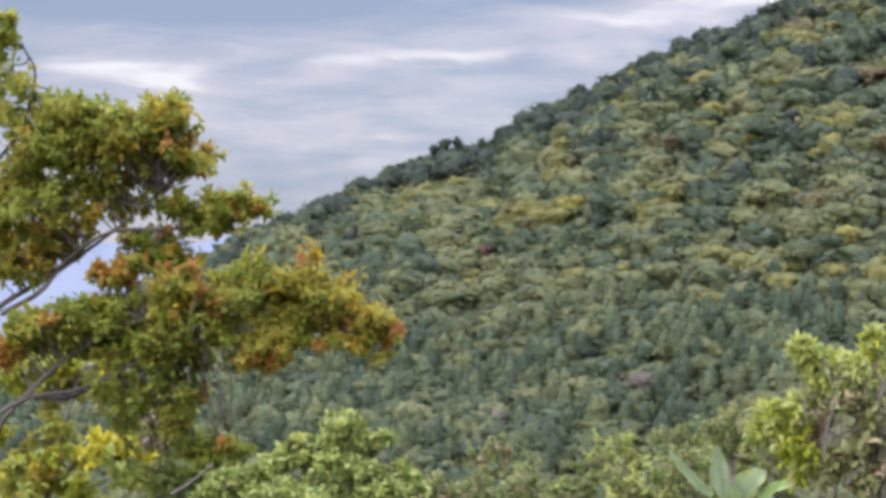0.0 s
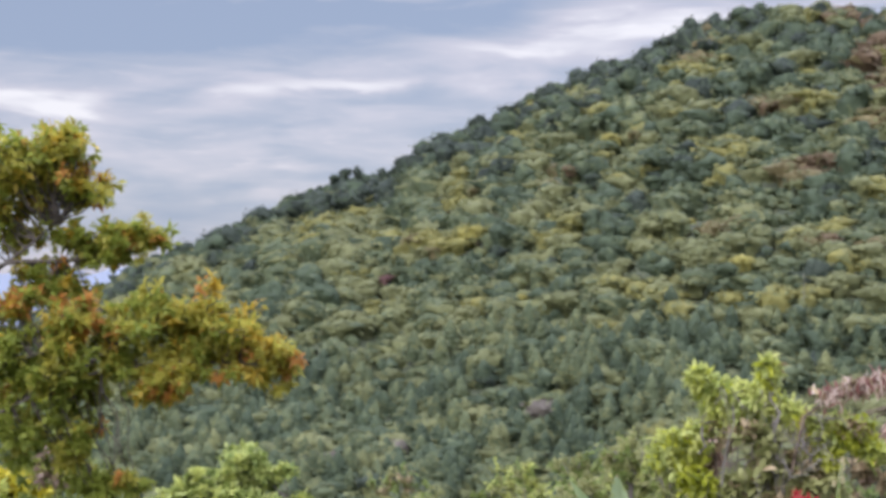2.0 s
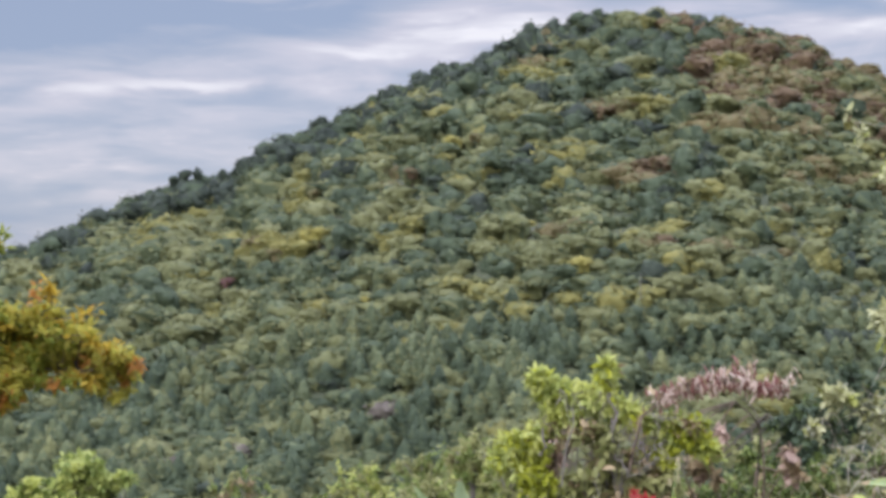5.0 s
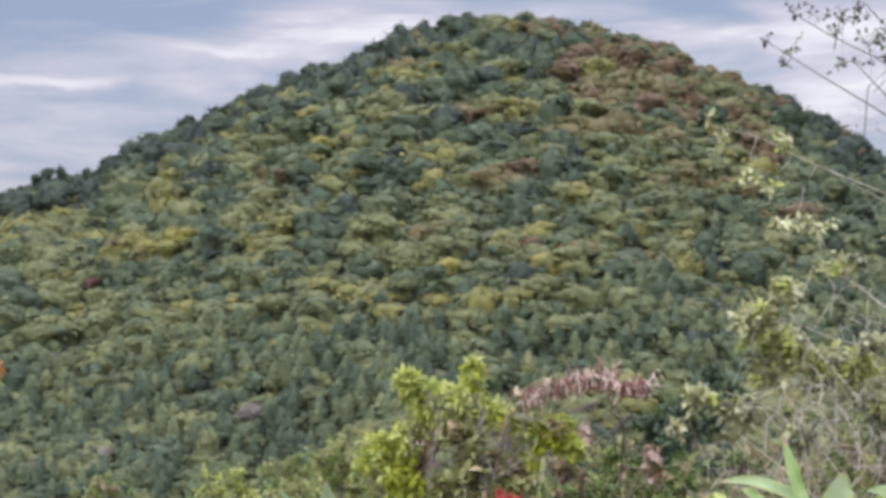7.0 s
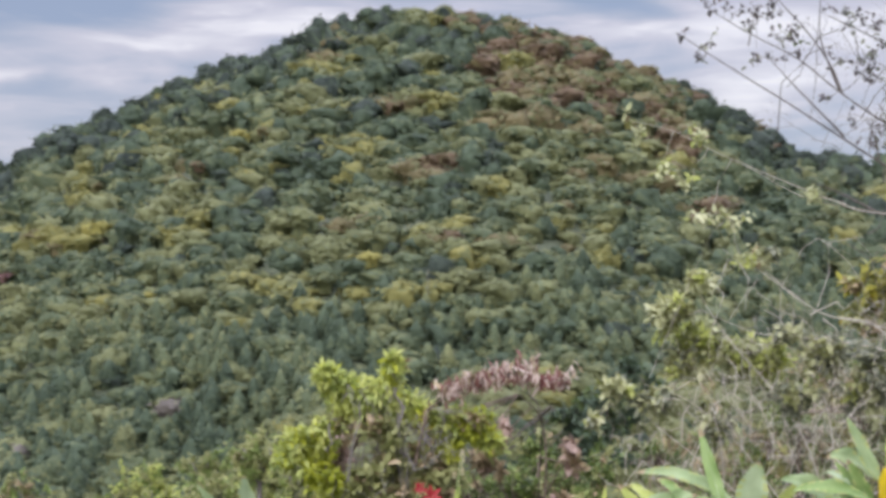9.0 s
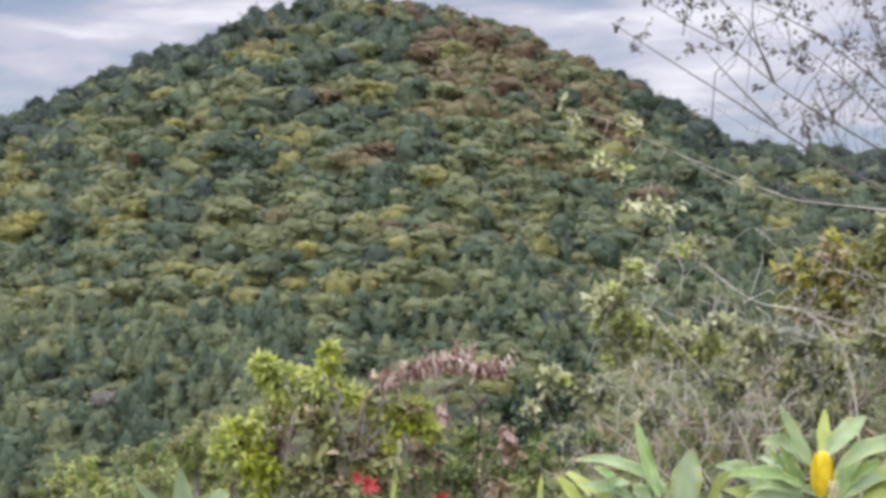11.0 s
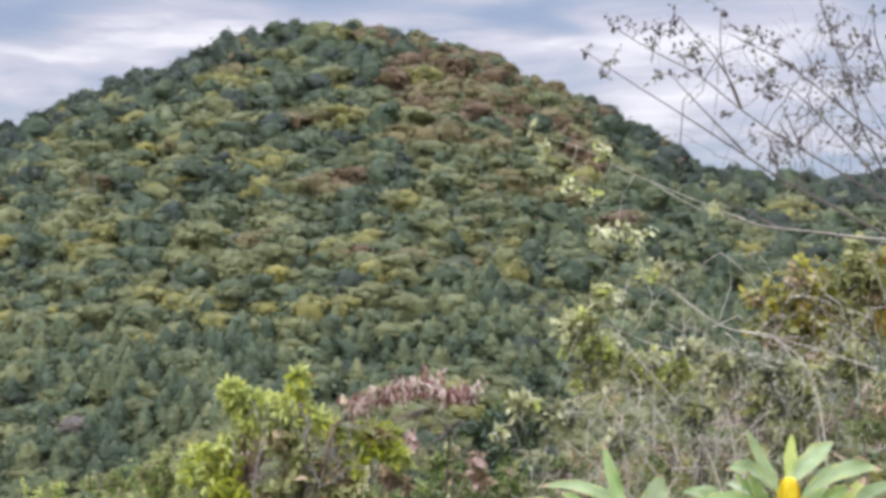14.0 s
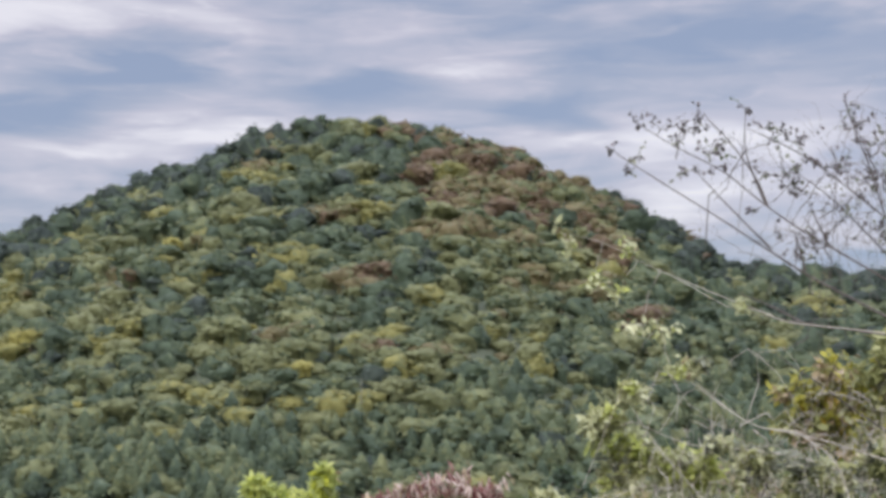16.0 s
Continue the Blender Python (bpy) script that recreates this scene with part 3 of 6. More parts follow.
RUST_STANDS = [(20.8, 8.4, 1.05, 0.78), (22.4, 9.5, 1.83, 0.78), (22.0, 7.5, 1.44, 0.52), (25.3, 7.0, 1.31, 0.65), (27.1, 6.5, 1.31, 0.65), (27.8, 5.2, 1.05, 0.65), (18.7, 4.5, 1.05, 0.47), (17.1, 7.0, 0.52, 0.37), (19.2, 1.7, 1.18, 0.31), (28.8, 2.5, 1.05, 0.47), (23.5, 8.6, 1.05, 0.52)]
OCHRE_STANDS = [(25.1, 8.0, 1.50, 0.55), (27.8, 6.8, 1.50, 0.55), (24.6, 4.2, 1.44, 0.52), (23.3, 7.7, 1.83, 0.57), (23.8, 6.2, 2.35, 0.68), (21.5, 6.3, 1.57, 0.52), (26.6, 4.1, 1.31, 0.47), (25.5, 3.2, 1.57, 0.52), (14.7, 9.1, 0.65, 0.91), (8.5, 4.4, 0.57, 0.57), (14.9, 2.4, 1.05, 0.37), (22.8, 1.4, 1.83, 0.37), (18.3, 4.2, 1.31, 0.37)]


def in_stands(b, e, stands):
    """How deep in stands of one kind a spot lies, 0 to 1."""
    deep = np.zeros(len(b))
    for sb, se, wide, high in stands:
        deep = np.maximum(deep, np.exp(-(((b - sb) / wide) ** 2 + ((e - se) / high) ** 2) ** 2))
    return deep


def plant_woods():
    """Trees over the hillside and the spur, denser than their crowns are wide."""

    def grid(step, row, r0, r1, b0, b1, loose):
        spots = []
        for i in range(int(math.log(r1 / r0) / row)):
            n = int(radians(b1 - b0) / step)
            b = b0 + (b1 - b0) * (np.arange(n) + (i % 2) * 0.5) / n + rng.normal(0, loose * math.degrees(step), n)
            spots.append(np.column_stack([b, r0 * np.exp(i * row + rng.normal(0, row * 0.5, n))]))
        return np.vstack(spots).T

    marks = np.array([(*hill_place(b, e, 4.0)[:2], h) for b, e, h, k in MARKED])

    def kept(b, r, margin):
        x, y = r * np.sin(np.radians(b)), r * np.cos(np.radians(b))
        ok = ((r > 175) | (b > 7)) & (r < ridge_range(b) + 10)
        for mx, my, h in marks:
            ok &= np.hypot(x - mx, y - my) > margin * math.hypot(mx, my) * math.tan(radians(h))
        return ok

    def belt_share(b, e, r):
        wave = patch_noise(b, e, 0.20, 12.0)
        return np.clip((-2.1 + 0.09 * b + 2.0 * wave - e) / 1.6, 0, 1) * np.clip((e + 8.5) / 0.8, 0, 1) * np.clip(0.60 + 1.1 * patch_noise(b, e, 0.45, 20.0), 0, 1) * (r > 170)

    step = 0.0176
    b, r = grid(step, step * 0.74, 108, 545, -18.5, 42, 0.42)
    b2, r2 = grid(step * 0.7, step * 0.5, 480, 545, -18.5, 42, 0.42)
    crest = (ridge_range(b2) - r2 < 45) & (r2 < ridge_range(b2) + 4)
    b, r = np.append(b, b2[crest]), np.append(r, r2[crest])
    b3, r3 = grid(step, step * 0.74, 106, 178, 7, 42, 0.42)
    b4, r4 = grid(step, step * 0.9, 176, 262, -18.5, 42, 0.42)
    low = np.concatenate([np.zeros(len(b) + len(b3), bool), np.ones(len(b4), bool)])
    b, r = np.concatenate([b, b3, b4]), np.concatenate([r, r3, r4])
    ok = kept(b, r, 0.30)
    b, r, low = b[ok], r[ok], low[ok]
    x, y = r * np.sin(np.radians(b)), r * np.cos(np.radians(b))
    z = ground_z(x, y)
    e = np.degrees(np.arctan2(z + 3 - EYE, r))
    ok = e > -10.3
    b, r, x, y, z, e, low = (q[ok] for q in (b, r, x, y, z, e, low))
    n = len(b)
    n1, n2, n3 = patch_noise(b, e, 0.34, 1.0), patch_noise(b, e, 0.5, 5.0), patch_noise(b, e, 0.22, 9.0)
    chance = rng.uniform(0, 1, n)
    top = ridge_rise(b)
    kind = np.full(n, OLIVE)
    dice = chance * 0.55 + 0.20 + 1.2 * n2 + 0.10 * np.exp(-(((e - 2.5) / 2.6) ** 2))
    kind[dice < 0.36] = GREEN
    kind[dice > 0.68] = PALE
    kind[dice > 0.98] = YGREEN
    pine = 0.05 + 1.8 * np.maximum(n1 - 0.10, 0)
    pine = np.where((top - e < 1.2 + 2.0 * np.maximum(n3, 0)) & (b < 17), 0.9, pine)
    pine = np.where((top - e < 1.0) & (b > 28.3), 0.8, pine)
    pine = np.where(b > 29, np.maximum(pine, 0.45), pine)
    pine = np.where((b > 24.5) & (e < 4.2), np.maximum(pine, 0.35), pine)
    kind[(b > 24.5) & (e < 4.2) & (dice < 0.62)] = GREEN
    pine = np.maximum(pine, 0.93 * in_stands(b, e, PINE_STANDS))
    belt = belt_share(b, e, r)
    pine = np.where(r < 170, 0.10, pine)
    for stands, first, second in ((GREEN_STANDS, GREEN, PINE), (YELLOW_STANDS, PALE, YGREEN), (OCHRE_STANDS, OCHRE, OLIVE), (RUST_STANDS, RUST, OCHRE)):
        deep = (rng.uniform(0, 1, n) < 0.95 * in_stands(b, e, stands)) & (r > 170)
        kind[deep] = np.where(rng.uniform(0, 1, deep.sum()) < 0.55, first, second)
        pine[deep] *= 0.1
    kind[(rng.uniform(0, 1, n) < 0.012) & (e < -2)] = BARE
    pines = rng.uniform(0, 1, n) < pine
    kind[pines] = np.where(rng.uniform(0, 1, pines.sum()) < np.where(top - e < 1.5, 0.75, 0.14)[pines], BLUE, PINE)
    brow = (top - e < 0.8) & (b > 19) & ~pines
    kind[brow] = np.where(chance[brow] < 0.5, OCHRE, np.where(chance[brow] < 0.8, RUST, GREEN))
    near = (r < 170) & ~pines
    kind[near] = np.where(chance[near] < 0.45, OLIVE, np.where(chance[near] < 0.85, PALE, YGREEN))
    lower = (belt > 0.25) & ~pines & ~near
    kind[lower] = np.where(chance[lower] < 0.5, GREEN, np.where(chance[lower] < 0.8, OLIVE, PINE))
    size = r * step * rng.choice((0.44, 0.54, 0.64, 0.76, 0.94), n) * rng.uniform(0.9, 1.1, n)
    size[low] *= 0.62
    kind[low] = np.where(chance[low] < 0.5, PINE, GREEN)
    size[(ridge_range(b) - r < 45) & (b < 34)] *= 0.62
    stay = rng.uniform(0, 1, n) > belt * 0.45
    pile = Pile()
    which = np.where(pines, len(CROWNS) + rng.integers(0, len(PINES), n), rng.integers(0, len(CROWNS), n))
    for w, t in enumerate(CROWNS + PINES):
        k = np.nonzero((which == w) & stay)[0]
        a = rng.uniform(0, 2 * math.pi, len(k))
        c, s, o = np.cos(a), np.sin(a), np.zeros(len(k))
        turn = np.stack([np.stack([c, -s, o], -1), np.stack([s, c, o], -1), np.stack([o, o, o + 1], -1)], 1)
        tall = rng.uniform(0.70, 1.0, len(k)) * np.where(ridge_range(b[k]) - r[k] > 45, 0.88, 1.0)
        pile.add(spread(t, np.column_stack([x[k], y[k], z[k] + size[k] * np.where(ridge_range(b[k]) - r[k] > 45, rng.uniform(0.0, 0.42, len(k)), 0.22)]), turn, np.column_stack([size[k], size[k], size[k] * tall])), sprays_of(kind[k], len(t[1])))
    # young growth that closes the gaps
    b, r = grid(0.021, 0.016, 176, 535, -18.5, 42, 0.5)
    ok = r < ridge_range(b) - 6
    b, r = b[ok], r[ok]
    x, y = r * np.sin(np.radians(b)), r * np.cos(np.radians(b))
    z, n = ground_z(x, y), len(b)
    size, which = r * 0.0176 * rng.uniform(0.45, 0.7, n), rng.integers(0, len(LOW), n)
    kind = rng.choice((GREEN, OLIVE, PINE), n)
    for w, t in enumerate(LOW):
        k = np.nonzero(which == w)[0]
        turn = np.repeat(np.eye(3)[None], len(k), 0)
        pile.add(spread(t, np.column_stack([x[k], y[k], z[k] - size[k] * 0.05]), turn, np.column_stack([size[k], size[k], size[k] * 0.8])), sprays_of(kind[k], len(t[1])))
    tagged(new("broadleaf_wood", pile.mesh("broadleaf_wood", WOODS, True)), "olive, green and rust crowns of dense mixed woodland", "wood", kind="stuff")

    step = 0.0135
    b, r = grid(step, step * 0.95, 172, 400, -18.5, 42, 0.30)
    x, y = r * np.sin(np.radians(b)), r * np.cos(np.radians(b))
    z = ground_z(x, y)
    e = np.degrees(np.arctan2(z + 2 - EYE, r))
    ok = kept(b, r, 0.5) & (rng.uniform(0, 1, len(b)) < belt_share(b, e, r) * 0.95)
    b, r, x, y, z = b[ok], r[ok], x[ok], y[ok], z[ok]
    n = len(b)
    tone = patch_noise(b, r * 0.05, 0.5, 3.0) + rng.normal(0, 0.22, n)
    kind = np.where(tone < -0.02, PINE, np.where(tone < 0.50, GREEN, OLIVE))
    size = r * step * rng.uniform(0.55, 0.90, n)
    pile = Pile()
    which = rng.integers(0, len(CONES), n)
    for w, t in enumerate(CONES):
        k = np.nonzero(which == w)[0]
        a = rng.uniform(0, 2 * math.pi, len(k))
        c, s, o = np.cos(a), np.sin(a), np.zeros(len(k))
        turn = np.stack([np.stack([c, -s, o], -1), np.stack([s, c, o], -1), np.stack([o, o, o + 1], -1)], 1)
        tall = rng.uniform(0.55, 0.85, len(k))
        pile.add(spread(t, np.column_stack([x[k], y[k], z[k] + size[k] * 0.25]), turn, np.column_stack([size[k], size[k], size[k] * tall])), sprays_of(kind[k], len(t[1])))
    tagged(new("conifer_wood", pile.mesh("conifer_wood", WOODS, True)), "dark blue-green conifers covering the lower hillside", "wood", kind="stuff")


plant_woods()

# ---------------------------------------------------------------- plants near the eye


def ground_under(p):
    return float(ground_z(p[0], p[1]))


def leaf_cloud(blobs, density, template, length, width, weights, rosette=4, flare=0.75, lift=0.35, reach=0.6):
    """Leaves along sprays that grow outwards through soft blobs (bearing, rise, half width, half height, distance).
    weights: shares of the materials, one tuple for all blobs or one for each. Returns mesh data, material numbers and the sprays."""
    pos, way, mat, sprays = [], [], [], []
    for i, (b, e, hw, hh, d) in enumerate(blobs):
        c = np.array(at(b, e, d))
        side = np.array((math.cos(radians(b)), -math.sin(radians(b)), 0.0))
        deep = np.array((math.sin(radians(b)), math.cos(radians(b)), 0.0))
        w, h = d * math.tan(radians(hw)), d * math.tan(radians(hh))
        n = max(3, int(density * hw * hh / 6))
        u = unit(rng.normal(0, 1, (n, 3)))
        shape = u[:, :1] * side * w + u[:, 1:2] * deep * (w + h) * 0.5 + u[:, 2:] * np.array((0, 0, h))
        start = c + shape * rng.uniform(0.05, 0.62, n)[:, None]
        grow = unit(unit(shape) + np.array((0, 0, lift)) + rng.normal(0, 0.38, (n, 3)))
        long = (w + h) * 0.5 * rng.uniform(0.35, 1.0, n) * reach
        long = long * np.where(rng.uniform(0, 1, n) < 0.18, 1.85, 1.0)
        share = np.array(weights[i % len(weights)] if isinstance(weights[0], (list, tuple)) else weights, float)
        share = share / share.sum()
        m = rng.choice(len(share), n, p=share)
        sprays.append((c, start, start + grow * long[:, None]))
        for t in np.linspace(0.15, 1.0, 6):
            p = start + grow * (long * t)[:, None] + rng.normal(0, length * 0.15, (n, 3))
            for _ in range(rosette):
                pos.append(p + rng.normal(0, length * 0.16, (n, 3)))
                way.append(unit(grow * (1 - flare) + rng.normal(0, 0.62, (n, 3)) * flare + np.array((0, 0, -0.08))))
                swap = rng.uniform(0, 1, n) < 0.15
                mat.append(np.where(swap, rng.choice(len(share), n, p=share), m))
    pos, way, mat = np.vstack(pos), np.vstack(way), np.concatenate(mat)
    up = unit(rng.normal(0, 0.52, pos.shape) + np.array((0, 0, 1.0)))
    s = rng.uniform(0.65, 1.25, len(pos))[:, None] * np.array([[width / 0.46, length, length]])
    v, f = spread(template, pos, frames_of(way, up), s)
    return (v, f), np.repeat(mat, len(template[1])), sprays


def tiers(blobs, weights, n=5, wide=0.60, flat=0.32):
    """Breaks soft blobs into flat layers of foliage with gaps between them."""
    out, shares = [], []
    for i, (b, e, hw, hh, d) in enumerate(blobs):
        for _ in range(n):
            q = unit(rng.normal(0, 1, 3)) * rng.uniform(0.15, 1.0)
            out.append((b + q[0] * hw, e + q[1] * hh, hw * wide * rng.uniform(0.45, 1.25), hh * flat * rng.uniform(0.6, 1.3), d + q[2] * radians(hw) * d))
            shares.append(weights[i % len(weights)])
    return out, shares


def nearest_on(lines, p):
    best = min(((np.linalg.norm(q - p), i, j) for i, line in enumerate(lines) for j, q in enumerate(line)), key=lambda t: t[0])
    return lines[best[1]][best[2]]


def twig_pile(sprays, lines, thick=0.012, per=14):
    """Branchlets from the limbs into each clump of leaves, and the twig of each spray."""
    pile = Pile()
    for c, start, end in sprays:
        q = nearest_on(lines, c)
        if np.linalg.norm(q - c) > thick * 3:
            pile.add(tube(bent(q, c, 6, -0.04, 0.25), np.linspace(thick, thick * 0.5, 6), 5))
        for k in rng.permutation(len(start))[:per]:
            pile.add(tube(np.vstack([bent(c, start[k], 3, 0.05, 0.2), bent(start[k], end[k], 4, 0.03, 0.15)[1:]]), np.linspace(thick * 0.45, thick * 0.12, 6), 4))
    return pile


def limb_mesh(line, r0, r1, mat, name="limb", sides=8):
    pile = Pile()
    pile.add(tube(line, np.linspace(r0, r1, len(line)), sides))
    return pile.mesh(name, [mat], True)


def leafy_plant(name, label, category, limbs, blobs, density, template, length, width, mats, weights, bark, radius=0.03, twig=0.01, per=12, rosette=4, flare=0.75,
                lift=0.35, reach=0.6, group="", crown_name="crown", base=None, layers=0):
    """A tree or bush: a trunk from the ground, limbs, twigs and a crown of single leaves."""
    lines = [smooth_line([at(*p) for p in limb]) for limb in limbs]
    if layers:
        blobs, weights = tiers(blobs, weights if isinstance(weights[0], (list, tuple)) else [weights], layers)
    foot = np.array(base if base is not None else lines[0][0])
    foot = np.array((foot[0], foot[1], ground_under(foot) - 0.05))
    root = thing(name, foot, label, category, group)
    start = lines[0][0]
    if start[2] - foot[2] > 0.1:
        trunk = bent(foot, start, 7, 0, 0.12)
        part("trunk", limb_mesh(trunk, radius * 1.5, radius * 1.02, bark, "trunk", 10), root)
    for i, line in enumerate(lines):
        part("limb", limb_mesh(line, radius if i == 0 else radius * 0.7, radius * 0.25, bark), root)
    vf, m, where = leaf_cloud(blobs, density, template, length, width, weights, rosette, flare, lift, reach)
    part("twig", twig_pile(where, lines, twig, per).mesh("twig", [bark], True), root, kind="stuff")
    pile = Pile()
    pile.add(vf, m)
    part(crown_name, pile.mesh(crown_name, mats, True), root)
    return root


# --- the oak turning colour
leafy_plant(
    "oak_tree", "oak with green, olive and rust autumn leaves on grey limbs", "tree",
    [[(-26, -4.5, 9.2), (-19.70, -4.24, 9.0), (-17.25, -2.25, 8.9), (-15.26, -1.03, 8.9), (-13.02, 0.64, 8.8), (-11.40, 2.02, 8.8)],
     [(-25, -6, 9.2), (-18.48, -7.47, 9.0), (-17.04, -6.46, 8.9), (-16.21, -5.52, 8.8), (-15.16, -4.68, 8.8), (-14.52, -3.49, 8.8)],
     [(-16.31, -5.73, 8.8), (-14.52, -5.78, 8.7), (-12.38, -4.51, 8.7), (-9.53, -3.78, 8.7), (-5.97, -3.25, 8.7), (-3.26, -3.03, 8.7)],
     [(-17.25, -2.58, 8.9), (-15.79, -1.72, 8.8), (-14.95, -0.64, 8.8), (-13.45, 0.46, 8.7), (-12.38, 0.69, 8.6)]] + [
     [(-20.10, -1.26, 9.2), (-18.07, 2.39, 9.1), (-16.63, 4.36, 9.1), (-16.00, 6.54, 9.1), (-16.42, 7.60, 9.1)],
     [(-13.02, 0.64, 8.8), (-10.85, 0.69, 8.8), (-8.87, 1.03, 8.8), (-7.42, 1.78, 8.8)]],
    [(-16.84, 5.87, 1.59, 1.36, 9.1), (-17.25, 8.20, 0.50, 1.02, 9.1), (-15.69, 4.60, 1.93, 1.59, 9.0), (-14.10, 3.32, 2.04, 1.47, 8.9), (-11.51, 4.02, 1.70, 1.36, 8.8), (-10.85, 5.02, 1.25, 0.79, 8.8),
     (-10.08, 3.59, 0.79, 1.25, 8.8), (-16.63, 1.98, 2.04, 1.70, 9.0), (-14.52, 1.56, 1.82, 1.25, 8.9), (-16.00, 0.02, 1.82, 1.13, 9.0), (-9.64, 1.14, 1.59, 0.86, 8.8), (-7.76, 1.60, 0.73, 0.50, 8.8),
     (-13.13, 4.10, 1.59, 1.02, 8.9), (-12.27, 3.01, 1.70, 0.91, 8.9)] + [(-14.73, 5.27, 1.02, 0.77, 9.0),
     (-16.84, -0.63, 1.36, 0.77, 9.0), (-10.85, -0.31, 1.13, 0.45, 8.8), (-17.04, 0.67, 1.13, 0.91, 9.0),
     (-9.60, 1.05, 1.40, 0.70, 8.8), (-11.29, 0.36, 1.36, 0.54, 8.8), (-12.40, 1.60, 1.20, 0.65, 8.9), (-8.54, 1.71, 1.02, 0.59, 8.8), (-16.52, -1.17, 1.36, 0.64, 8.9), (-14.73, 0.24, 1.36, 0.59, 8.9), (-11.83, -0.64, 1.13, 0.45, 8.8), (-11.96, 4.24, 2.07, 1.32, 8.9), (-10.51, 3.16, 1.51, 0.94, 8.9), (-13.40, 2.39, 1.70, 1.13, 8.9), (-15.17, 1.65, 1.89, 1.32, 8.9), (-10.15, 1.31, 1.70, 0.83, 8.9), (-8.68, 1.13, 1.13, 0.60, 8.9), (-11.06, 5.36, 1.13, 0.94, 8.9), (-14.11, 4.93, 1.89, 1.13, 8.9), (-16.21, 4.16, 1.51, 1.51, 8.9)],
    100, SMALL, 0.062, 0.028, [oak_green, oak_olive, oak_gold, oak_rust],
    [(5, 4, 0.4, 0.2), (5, 3, 0.2, 0.2), (7, 3, 0.2, 0.1), (6, 4, 0.4, 0.1), (3, 5, 1.5, 0.5), (3, 5, 1.5, 0.3), (2, 4, 1.5, 0.9), (5, 4, 1.2, 0.2),
     (4, 5, 1.2, 0.5), (3, 4, 1.5, 0.9), (6, 3, 0.5, 0.3), (6, 2, 0.2, 0.2), (4, 5, 0.6, 0.4), (4, 5, 1, 0.7), (6, 3, 0.2, 0.1), (3, 4, 1, 1.5), (6, 3, 0.3, 0.2)] + [(4, 4, 1, 0.5), (6, 3, 0.5, 0.2), (6, 3, 0.3, 0.2), (4, 4, 1, 0.6), (6, 3, 0.3, 0.1), (3, 4, 1, 1), (4, 4, 1, 1), (5, 3, 0.6, 0.5)] + [(4, 5, 1, 0.6), (3, 5, 1.5, 0.9), (5, 4, 0.6, 0.4), (6, 4, 0.3, 0.3), (6, 3, 0.3, 0.2), (6, 3, 0.3, 0.1), (3, 5, 1.5, 0.6), (6, 4, 0.3, 0.2), (6, 4, 0.3, 0.2)], bark_dark, 0.024, 0.006, 8, 4, reach=1.2, layers=7)
